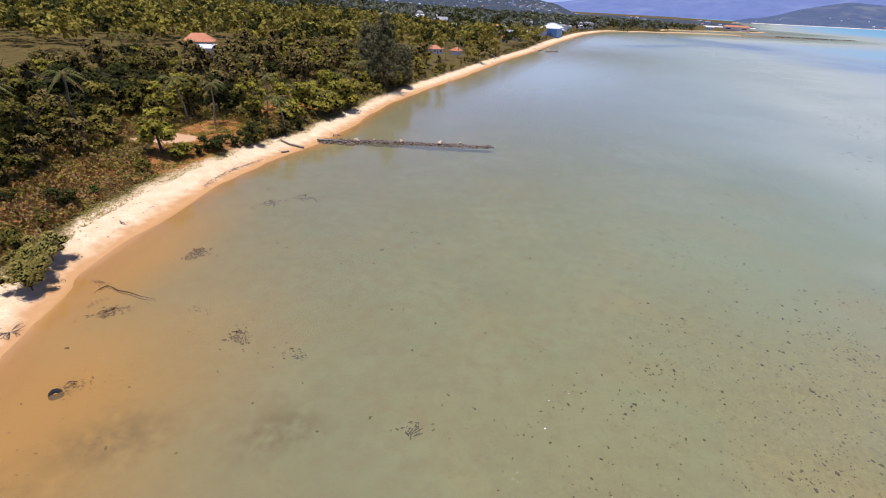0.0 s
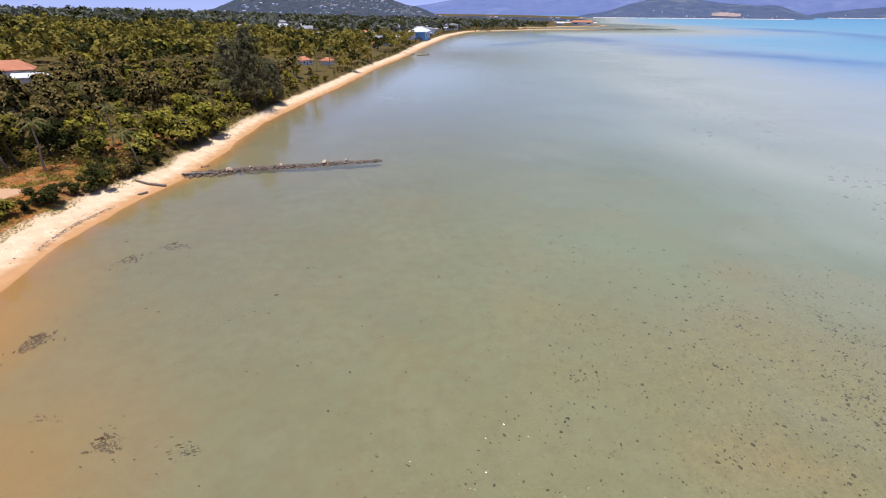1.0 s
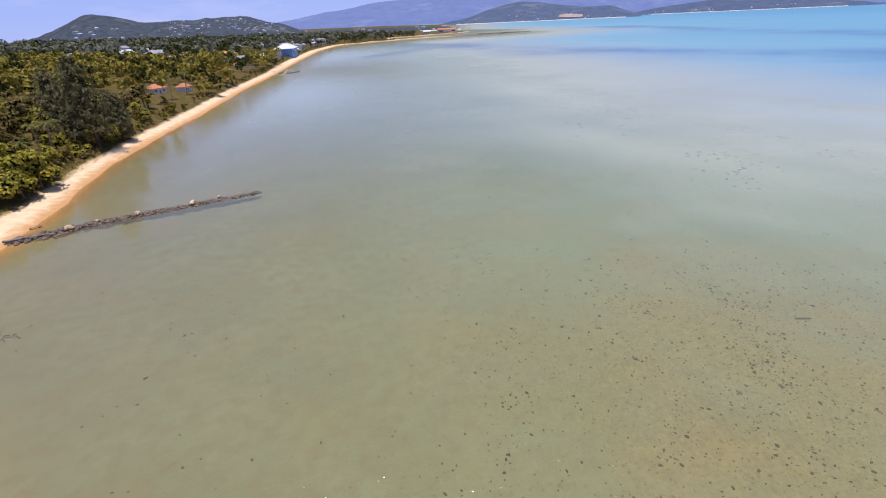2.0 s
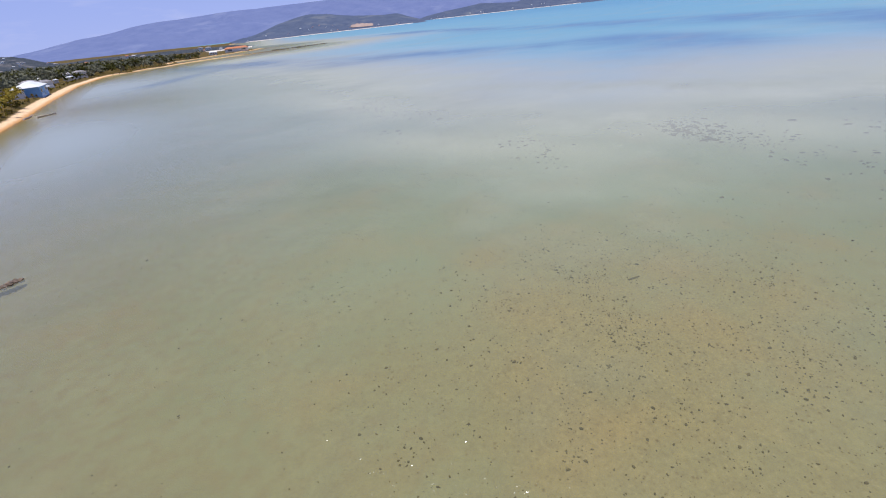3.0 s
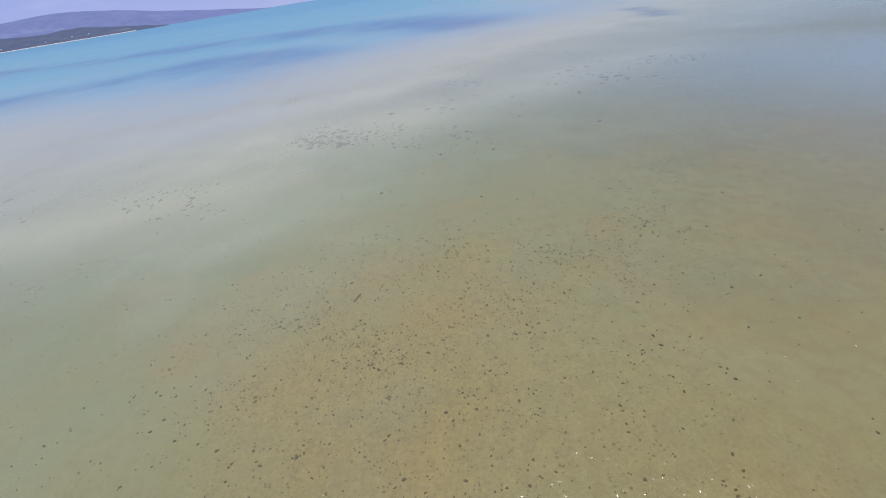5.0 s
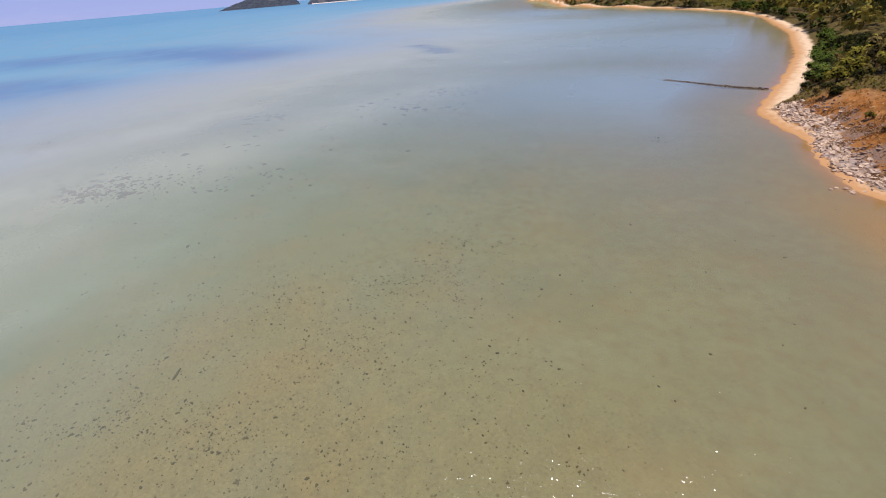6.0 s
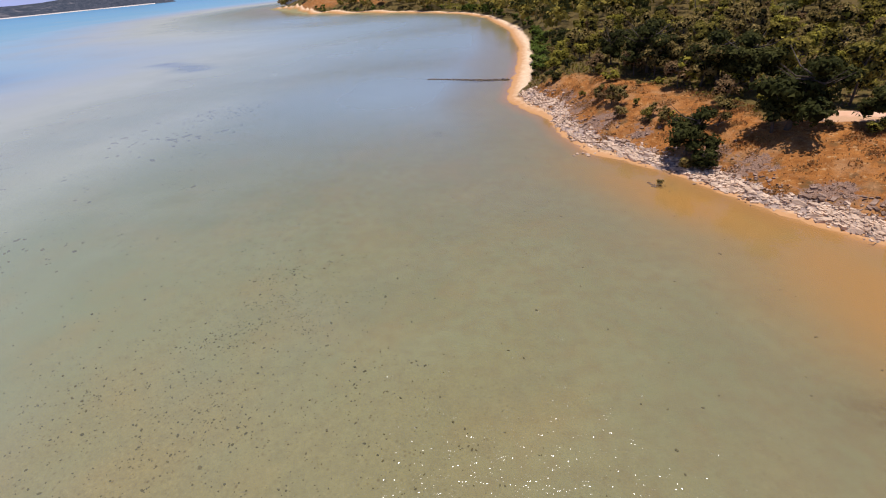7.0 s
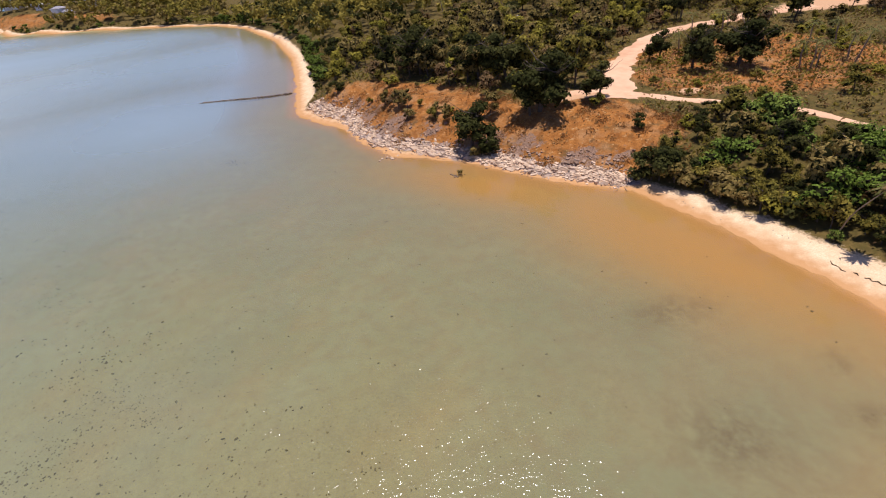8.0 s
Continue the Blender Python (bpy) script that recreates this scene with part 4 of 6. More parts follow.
FAR_BROAD = [tree_kind("broadleaf_tree", "broad deep green tree in the coastal wood", "tree", 7.4, 3.5, 4, 12, 430, 0.44, M_LEAF, 53, low=0.16),
             tree_kind("spreading_tree", "spreading yellow-green tree in the coastal wood", "tree", 6.8, 3.8, 4, 12, 430, 0.45, M_LEAF_LIGHT, 54, low=0.14),
             tree_kind("slender_tree", "tall narrow olive tree in the coastal wood", "tree", 8.4, 2.9, 4, 11, 400, 0.42, M_LEAF_OLIVE, 55, low=0.2)]
FAR_DARK = tree_kind("dark_tree", "dark green tree in the coastal wood", "tree", 7.2, 3.6, 4, 11, 420, 0.46, M_LEAF_DARK, 56, low=0.12)
SHRUB = tree_kind("feathery_shrub", "feathery olive-yellow shrub on the sand of the beach", "shrub", 2.6, 2.0, 9, 16, 2300, 0.105, M_FEATHER, 22, thick=0.07, low=0.06)
PALM = [palm_kind(17, 7.5, 1.2, 0.12), palm_kind(18, 6.2, -0.8, 0.2), palm_kind(19, 9.0, 1.8, 0.15)]
CASUARINA = casuarina_kind(20, 15.5, 5.2)
YOUNG_CASUARINA = casuarina_kind(21, 9.5, 3.0)

# single plants that stand out
put(CASUARINA, -15.5, 114, 1.0)
put(CASUARINA, -20.5, 119, 0.85)
put(YOUNG_CASUARINA, -12, 121, 0.9)
for x, y, s, k in [(1.2, -49.3, 1.28, 0), (2.6, -48.6, 1.05, 1), (-7.2, -50.6, 0.85, 1), (14, -66, 0.8, 1), (27, -76, 0.9, 1), (5, -63, 0.9, 0), (-23.5, -60.5, 1.0, 1), (-31, -62, 0.9, 0), (-27, -68, 0.9, 1), (-21, -68, 0.8, 1), (11.0, -45.6, 0.72, 0)]:
    put(DARK[k], x, y, s)
for x, y, s in [(-30.4, 59.2, 1.15), (-31.8, 58.2, 0.9), (-28.2, 63.9, 1.1), (-29, 65, 0.8), (-24.2, 73, 0.8), (9.6, -43.4, 1.5), (36.5, -72, 1.0), (-9.4, -32.8, 1.6), (-11.5, -32.0, 1.5)]:
    put(BUSH[3], x, y, s)
for x, y, s in [(10.6, -43.0, 1.0), (20.6, -55.0, 0.85), ]:
    put(BUSH[2], x, y, s)
for x, y, s in [(-21.6, 86, 1.15), (-20.4, 90.5, 1.1), (-23.4, 82.5, 1.0), (-24.5, 89, 1.1), (-26.5, 82, 0.9), (-28, 78, 0.9)]:
    put(LIGHT[1], x, y, s)
for x, y, s in [(-29.9, 27.0, 1.05), (-31.4, 31.0, 1.0), (-30.9, 28.9, 0.85), (-32.2, 29.6, 0.7)]:
    put(SHRUB, x, y, s)
put(LIGHT[0], -35.5, 54.5, 1.0)
put(LIGHT[0], -31.5, 74, 1.05)
for x, y, s in [(22, -70.5, 0.9), (18.6, -69, 1.0), (14.4, -63.5, 1.0), (11.5, -64, 0.95), (29, -72, 0.8), (8, -58, 0.9), (16.5, -72, 1.0), (9, -69, 1.0)]:
    put(BROWN[int(x * 2) % 2], x, y, s)
for x, y, s, k, t in [(-25.6, 70.8, 0.85, 1, 40), (-39, 68, 0.8, 0, 200), (-35, 68, 0.9, 0, 80), (-20.5, 104, 0.95, 0, 10), (-23, 98, 0.8, 1, 150), (-28, 80, 0.8, 1, 300), (-31, 79, 0.85, 0, 90),
                      (-34.4, -64.5, 0.8, 0, 20), (-37, -82, 0.9, 1, 200), (-38.4, -59, 0.75, 1, 100), (-39.6, -58, 0.7, 0, 260), (-41.5, -60, 0.7, 1, 30), (-45.5, -58, 0.8, 0, 160), (-47, -62, 0.75, 1, 60), (-30, -78, 0.8, 0, 0),
                      (-26, -73, 0.7, 1, 140), (-43, -66, 0.75, 0, 220), (-33, -71, 0.7, 1, 10), (-41, -75, 0.8, 0, 70), (-50, -70, 0.8, 1, 120), (-36, -100, 0.9, 2, 50), (0, -112, 0.9, 0, 15), (8, -118, 0.8, 1, 70), (-8, -120, 0.9, 0, 115), (18, -128, 0.9, 2, 10), (-2, 165, 0.9, 2, 100), (-8, 150, 0.8, 0, 30), (2, 176, 0.9, 2, 60), (-12, 140, 0.9, 0, 300)]:
    put(PALM[k], x, y, s, t)

# woodland round them, tree by tree
gx, gy = grid_points(4.1, -75, 70, -135, 155, rng)
gs = shore_distance(gx, gy)
keep = (gs > sand_width(gx, gy) + 1.6) & in_view(gx, gy) & off_track(gx, gy, 1.6) & (np.hypot(gx - 5, gy - 8) < 150)
keep &= (blobs(gx, gy, DRY) < 0.25) & (blobs(gx, gy, OPEN) < 0.35)
keep &= blobs(gx, gy, TROD) < 0.2
keep &= (np.hypot(gx - 0.3, gy + 48) > 8.0) & (np.hypot(gx + 7, gy + 51) > 5.5)
keep &= ~((gx > -6.5) & (gy > -47) & (gy < -30)) & ~built_on(gx, gy)
open_ground = (wobble(gx, gy, 11, 3.1) > 0.45) & (gy < -60)
for x, y, s, bare, w in zip(gx[keep], gy[keep], gs[keep], open_ground[keep], sand_width(gx[keep], gy[keep])):
    c = rng.random()
    if bare and c < 0.75:
        continue
    edge = s < w + 4.5
    if y < -45 and rng.random() < (0.86 if x < -12 and y > -84 else 0.12):
        continue
    if -42 < y < 8 and x > -45:          # thicket above the small beach
        kind, k = (THICKET[0], 0.95) if c < 0.36 else (THICKET[1], 0.9) if c < 0.50 else (THICKET[2], 0.95) if c < 0.82 else (BROWN[1], 0.92)
        if edge or y < -33:
            k *= 0.72
    elif edge:
        kind, k = (BUSH[int(c * 12) % 4], 1.1) if c < 0.6 else (LIGHT[1], 0.7) if c < 0.85 else (BROAD[0], 0.55)
    elif y < 0:
        kind, k = (BROAD[int(c * 90) % 3], 0.86) if c < 0.34 else (DARK[int(c * 50) % 2], 0.82) if c < 0.46 else (LIGHT[int(c * 400) % 2], 0.8) if c < 0.66 else (BROWN[int(c * 300) % 2], 0.9) if c < 0.94 else (BUSH[0], 1.2)
    else:
        kind, k = (BROAD[int(c * 9) % 3], 0.82) if c < 0.50 else (DARK[int(c * 40) % 2], 0.85) if c < 0.74 else (LIGHT[0], 0.85) if c < 0.84 else (BROWN[1], 0.85) if c < 0.95 else (PALM[int(c * 100) % 3], 0.9)
    if math.hypot(x - 5, y - 8) > 85 and kind.name.split(".")[0] not in ("coconut_palm", "bush"):
        kind = FAR_DARK if kind in DARK else FAR_BROAD[rng.integers(0, 3)] if kind in BROAD or kind in BROWN and c < 0.7 else kind
    put(kind, x, y, k * rng.uniform(0.8, 1.25) * lowered(x, y))

# a ragged hedge of bushes where the sand ends
line = smooth_line(SHORE[20:50], 460)
tan = np.gradient(line, axis=0)
inland = np.stack([tan[:, 1], -tan[:, 0]], 1) / np.linalg.norm(tan, axis=1, keepdims=True)
side = np.sign(shore_distance(line[:, 0] + inland[:, 0] * 3, line[:, 1] + inland[:, 1] * 3))[:, None]
step = np.concatenate([[0], np.cumsum(np.linalg.norm(np.diff(line, axis=0), axis=1))])
walked = 0.0
while walked < step[-1]:
    p, o = [np.array([np.interp(walked, step, v[:, d]) for d in (0, 1)]) for v in (line, inland * side)]
    dense = p[1] < 22 and p[0] < -7
    bank = p[0] > -7 and p[1] < -20
    w = float(sand_width(p[:1], p[1:])[0])
    q = p + o * (w + rng.uniform(0.7, 2.6))
    if not bank and (dense or rng.random() < 0.45):
        c = rng.random()
        kind, k = (BUSH[0], 1.05) if c < 0.3 else (BUSH[1], 0.95) if c < 0.42 else (BUSH[2], 1.2) if c < 0.65 else (BUSH[3], 1.15) if c < 0.8 else (THICKET[int(c * 100) % 3], 0.6)
        if p[1] > 125:
            kind, k = FAR_BROAD[int(c * 30) % 3], 0.34
        put(kind, q[0], q[1], k * rng.uniform(0.7, 1.3) * (1.15 if dense else 1.0 if p[1] > 125 else 0.75))
    walked += 1.25 if dense else 1.7

# low growth on the open ground
gx, gy = grid_points(3.0, -60, 60, -130, 100, rng)
gs = shore_distance(gx, gy)
keep = (gs > sand_width(gx, gy) + 2.2) & in_view(gx, gy) & off_track(gx, gy, 0.5) & ((blobs(gx, gy, DRY) > 0.05) | (blobs(gx, gy, OPEN) > 0.05) | ((gy < -60) & (wobble(gx, gy, 11, 3.1) > 0.4))) & (rng.random(len(gx)) < np.where(blobs(gx, gy, OPEN) > 0.05, 0.32, 0.24))
keep &= ~((gx > -9) & (gy > -47) & (gy < -30))
keep &= (blobs(gx, gy, TROD) < 0.1) & ~((gx > -2) & (gy > -62) & (gy < -40) & (rng.random(len(gx)) < 0.8))
for x, y in zip(gx[keep], gy[keep]):
    put(BUSH[rng.integers(0, 4)], x, y, rng.uniform(0.35, 0.8))


# dry scrub scattered over the open slope
scrub = random.Random(31)
for _ in range(36):
    u, v = scrub.gauss(0, 15), scrub.uniform(-1.5, 11)
    x, y = 20 + 0.84 * u + 0.54 * v, -54 - 0.54 * u - 0.84 * v
    if float(shore_distance(np.array([x]), np.array([y]))[0]) > 7 and off_track(np.array([x]), np.array([y]), 1.0)[0] and math.hypot(x - 1, y + 49) > 6:
        put(BROWN[scrub.randrange(2)] if scrub.random() < 0.7 else FILL[0], x, y, scrub.uniform(0.16, 0.36) * (1.0 + 0.09 * max(v, 0)))


# woods farther off: crowns of coarser sprays, joined
def thicken():
    """Fills the thicket above the small beach, so that its crowns meet."""
    x, y = grid_points(2.45, -46, -6, -46, 4, rng)
    s = shore_distance(x, y)
    ok = (s > sand_width(x, y) + 1.0) & (s < 25) & off_track(x, y, 1.5) & (blobs(x, y, DRY) < 0.15)
    for px, py, ps in zip(x[ok], y[ok], s[ok]):
        c = rng.random()
        kind = FILL[0] if c < 0.45 else FILL[1] if c < 0.60 else FILL[2]
        put(kind, px, py, rng.uniform(1.0, 1.5) * (0.72 if ps < 6 else 1) * lowered(px, py))


thicken()
# shrubs crowding the sand of the cove
cove = smooth_line(SHORE[3:14], 130)
ctan = np.gradient(cove, axis=0)
cn = np.stack([-ctan[:, 1], ctan[:, 0]], 1) / np.linalg.norm(ctan, axis=1, keepdims=True)
cn *= np.sign(shore_distance(cove[:, 0] + cn[:, 0] * 3, cove[:, 1] + cn[:, 1] * 3))[:, None]
for k in range(0, 130):
    w = float(sand_width(cove[k, :1], cove[k, 1:])[0])
    q = cove[k] + cn[k] * (w + rng.uniform(0.6, 3.4))
    put(FILL[rng.integers(0, 3)], q[0], q[1], rng.uniform(0.7, 1.3))


def woods(name, label, step, rmin, rmax, count, size, leaf, chance, seed, azs):
    r = np.random.default_rng(seed)
    x, y = grid_points(step, -rmax, rmax, -rmax, rmax, r)
    d, a = np.hypot(x - 5, y - 8), azimuth(x, y) % 360
    ok = (d > rmin) & (d < rmax) & (((a - azs[0]) % 360) < (azs[1] - azs[0]) % 360)
    x, y = x[ok], y[ok]
    s = shore_distance(x, y)
    ok = (s > sand_width(x, y) + 0.8) & (r.random(len(x)) < chance) & off_track(x, y, 2) & (blobs(x, y, DRY) < 0.2) & (blobs(x, y, OPEN) < 0.2) & ~built_on(x, y)
    x, y = x[ok], y[ok]
    z = ground_height(x, y)
    pieces = []
    for px, py, pz in zip(x, y, z):
        h, w = r.uniform(5.0, 9.5), r.uniform(2.4, 4.2) * step / 6.5
        pieces.append(None)
        lob = r.integers(3, 6)
        c = np.stack([r.normal(0, w * 0.42, lob), r.normal(0, w * 0.42, lob), r.uniform(0.45, 0.85, lob) * h], 1)
        pick = r.integers(0, lob, count)
        o = unit(count, r)
        o[:, 2] = np.abs(o[:, 2]) * 1.1 - 0.25
        at = np.array([px, py, pz]) + c[pick] + o * (w * 0.52) * r.uniform(0.7, 1.1, count)[:, None]
        at[:, 2] = np.maximum(at[:, 2], pz + 0.3)
        pieces[-1] = leaf_faces(at, o, size, r, 0.05, 1.2)
    return tagged(new(name, mesh_of(name, *gather(pieces), leaf)), label, "woodland", kind="stuff")


woods("woodland", "dense green coastal woodland behind the beach", 6.5, 148, 330, 34, 1.4, M_LEAF, 0.78, 31, (-68, 45))
woods("woodland", "dark green trees among the coastal woodland", 6.5, 148, 330, 40, 1.3, M_LEAF_DARK, 0.40, 32, (-68, 45))
woods("woodland", "yellow-green trees among the coastal woodland", 7.5, 148, 330, 55, 1.1, M_LEAF_LIGHT, 0.16, 33, (-68, 45))
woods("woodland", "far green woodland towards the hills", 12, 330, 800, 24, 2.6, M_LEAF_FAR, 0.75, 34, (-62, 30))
woods("woodland", "far dark woodland towards the hills", 12, 330, 800, 24, 2.6, M_LEAF_DARK, 0.45, 35, (-62, 30))
woods("woodland", "green woodland behind the cove", 6.0, 148, 310, 34, 1.4, M_LEAF, 0.62, 36, (128, 226))
woods("woodland", "olive and brown trees behind the cove", 7.0, 148, 310, 34, 1.4, M_LEAF_OLIVE, 0.25, 37, (128, 226))
woods("woodland", "dark trees behind the cove", 7.0, 148, 310, 34, 1.4, M_LEAF_DARK, 0.40, 38, (128, 226))
woods("woodland", "green woodland on the far headland", 7.5, 310, 660, 70, 1.5, M_LEAF, 0.8, 39, (127, 152))
woods("woodland", "olive scrub on the far headland", 7.5, 290, 660, 64, 1.5, M_LEAF_OLIVE, 0.5, 40, (127, 152))

# ---------------------------------------------------------------- tracks on the land
def track(name, line, width, label):
    n = len(line)
    tan = np.gradient(line, axis=0)
    nrm = np.stack([-tan[:, 1], tan[:, 0]], 1) / np.linalg.norm(tan, axis=1, keepdims=True)
    verts = []
    for i in range(n):
        w = width / 2 * (1 + 0.18 * math.sin(i * 0.7) + 0.12 * math.sin(i * 1.9 + 1))
        for u in np.linspace(-1, 1, 7):
            p = line[i] + nrm[i] * u * w
            z = float(ground_height(p[:1], p[1:])[0])
            verts.append((*p, z + 0.10 - 0.14 * abs(u) ** 4 - (0.05 if abs(abs(u) - 0.33) < 0.1 else 0) + 0.02 * math.sin(i * 2.1 + u * 5)))
    q = np.arange(n * 7).reshape(n, 7)
    faces = np.stack([q[:-1, :-1], q[:-1, 1:], q[1:, 1:], q[1:, :-1]], -1).reshape(-1, 4)
    return tagged(new(name, mesh_of(name, verts, faces, M_ROAD, True)), label, "road", kind="structure")


track("road", *TRACK_LINES["main"], "pale rutted laterite track climbing inland")
track("road", *TRACK_LINES["side"], "narrow pale earth path along the slope")


# ---------------------------------------------------------------- stones
def rock_mesh(name, seed, material, sharp=0.35, flat=0.6, fine=1):
    """A broken stone about one metre across: a cut ball pushed in and out."""
    r = random.Random(seed)
    bm = bmesh.new()
    bmesh.ops.create_icosphere(bm, subdivisions=fine, radius=0.5)
    cuts = [(Vector((r.uniform(-1, 1), r.uniform(-1, 1), r.uniform(-0.6, 1))).normalized(), r.uniform(0.26, 0.44)) for _ in range(6)]
    for v in bm.verts:
        for n, d in cuts:
            over = v.co.dot(n) - d
            if over > 0:
                v.co -= n * over
        k = 1 + r.uniform(-sharp, sharp) * (1 if fine == 1 else 0.45) + 0.25 * noise.noise(v.co * 4 + Vector((seed, 0, 0)))
        v.co = Vector((v.co.x * k * 1.1, v.co.y * k, v.co.z * k * flat))
    me = bpy.data.meshes.new(name)
    bm.to_mesh(me)
    bm.free()
    me.materials.append(material)
    return me


def stone_at(me, parent, x, y, z, s, r, tip=25):
    m = pose(x, y, z, r.uniform(-tip, tip), r.uniform(-tip, tip), r.uniform(0, 360)) @ Matrix.Diagonal((s * r.uniform(0.8, 1.4), s, s * r.uniform(0.7, 1.1), 1))
    return hang("stone", me, parent, m=m)


def stone_jetty(label, a, b, width, count, size, meshes, seed, top=0.35):
    """A low line of heaped stones running out from the beach."""
    r = random.Random(seed)
    root = tagged(new("stone_jetty"), label, "jetty")
    a, b = Vector(a), Vector(b)
    d = (b - a).normalized()
    side = Vector((-d.y, d.x))
    for i in range(count):
        u = r.random() ** 0.9
        w = width * (1 - 0.65 * u ** 2) / 2
        off = max(-1, min(1, r.gauss(0, 0.5)))
        p = a.lerp(b, u) + side * (off * w + 0.5 * math.sin(u * 5))
        ground = min(0.3, float(ground_height(np.array([p.x]), np.array([p.y]))[0]))
        z = max(ground * 0.4, top * (1 - abs(off)) * (1 - 0.75 * u) - 0.06)
        stone_at(r.choice(meshes), root, p.x, p.y, z, size * r.uniform(0.45, 1.35), r)
    return root


WET = [rock_mesh("stone", k, M_STONE_WET) for k in range(5)]
PALE = [rock_mesh("stone", 20 + k, M_STONE_PALE, 0.34, 0.72, 1 + (k > 2)) for k in range(6)]
GREY = [rock_mesh("stone", 40 + k, M_STONE_GREY, 0.4, 0.6) for k in range(5)]
jetty = stone_jetty("low dark jetty of heaped stones in shallow water", (-19.5, 70.6), (6.8, 72.4), 2.7, 292, 0.55, WET, 5, 0.26)
for x, y, s in [(-1.2, 71.9, 0.8), (-7.5, 71.6, 0.7), (-14.5, 71.0, 0.9), (-11.8, 71.7, 0.6), (2.0, 72.1, 0.55)]:
    stone_at(PALE[int(s * 10) % 5], jetty, x, y, 0.38, s, random.Random(int(s * 100)), 15)
stone_jetty("thin dark line of stones running out from the cove beach", (52.2, -86.5), (71.0, -83.3), 1.3, 150, 0.5, WET, 6, 0.25)


def heap(label, a, b, width, top, count, size, material, seed):
    """Small angular stones that fill a jetty between its larger ones."""
    r = np.random.default_rng(seed)
    a, b = np.array(a, float), np.array(b, float)
    d = (b - a) / np.linalg.norm(b - a)
    u = r.random(count) ** 0.9
    off = np.clip(r.normal(0, 0.5, count), -1, 1)
    w = width * (1 - 0.65 * u ** 2) / 2
    at = a + u[:, None] * (b - a) + (off * w + 0.5 * np.sin(u * 5))[:, None] * np.array([-d[1], d[0]])
    z = top * (1 - np.abs(off)) * (1 - 0.95 * u) - 0.16 * r.random(count)
    corners = np.array([(p, q, k) for p in (-1, 1) for q in (-1, 1) for k in (-1, 1)], float) * 0.5
    v = corners[None] * r.uniform(0.5, 1.25, (count, 8, 3)) * (size * np.minimum(r.lognormal(0, 0.35, count), 2.2))[:, None, None] * np.array([1.5, 1.0, 0.7])
    t = r.uniform(0, 6.283, count)
    x = v[:, :, 0] * np.cos(t)[:, None] - v[:, :, 1] * np.sin(t)[:, None] + at[:, :1]
    y = v[:, :, 0] * np.sin(t)[:, None] + v[:, :, 1] * np.cos(t)[:, None] + at[:, 1:]
    verts = np.stack([x, y, v[:, :, 2] + z[:, None]], 2).reshape(-1, 3)
    quads = np.array([(0, 1, 3, 2), (4, 6, 7, 5), (0, 4, 5, 1), (2, 3, 7, 6), (0, 2, 6, 4), (1, 5, 7, 3)])
    return tagged(new("rubble", mesh_of("rubble", verts, (np.arange(count)[:, None, None] * 8 + quads[None]).reshape(-1, 4), material)), label, "rubble", kind="stuff")


M_JETTY = speckled("brown_wet_rubble", (0.060, 0.040, 0.026), (0.22, 0.155, 0.105), 5.0, 0.7, 0.03)
heap("small brown stones filling the long jetty", (-20.5, 70.5), (7.2, 72.5), 2.4, 0.17, 1150, 0.25, M_JETTY, 91)
heap("small dark stones filling the cove jetty", (51.5, -86.6), (71.6, -83.2), 1.2, 0.16, 700, 0.22, M_JETTY, 92)


def rocky_bank():
    """Weathered slabs along the foot of the dry slope, pale at the water and grey higher up."""
    r = random.Random(8)
    line = smooth_line(BANK, 200)
    root = tagged(new("rocky_bank"), "pale weathered limestone slabs along the foot of the dry slope", "rocks")
    for i in range(290):
        k = r.randrange(199)
        p, q = Vector(line[k]), Vector(line[k + 1])
        n = (q - p).normalized()
        n = Vector((n.y, -n.x))
        if n.dot(Vector((15, -70)) - p) < 0:
            n = -n
        p = p + n * (r.gauss(0.0, 0.65))
        z = float(ground_height(np.array([p.x]), np.array([p.y]))[0])
        s = 0.26 + 0.60 * r.random() ** 2.0
        m = pose(p.x, p.y, z + 0.10 * s, r.uniform(-20, 20), r.uniform(-16, 16), math.degrees(math.atan2(q.y - line[k][1], q.x - line[k][0])) + r.gauss(0, 11))
        hang("stone", r.choice(PALE), root, m=m @ Matrix.Diagonal((s * 1.9, s * 1.0, s * 1.2, 1)))
    return root


rocky_bank()


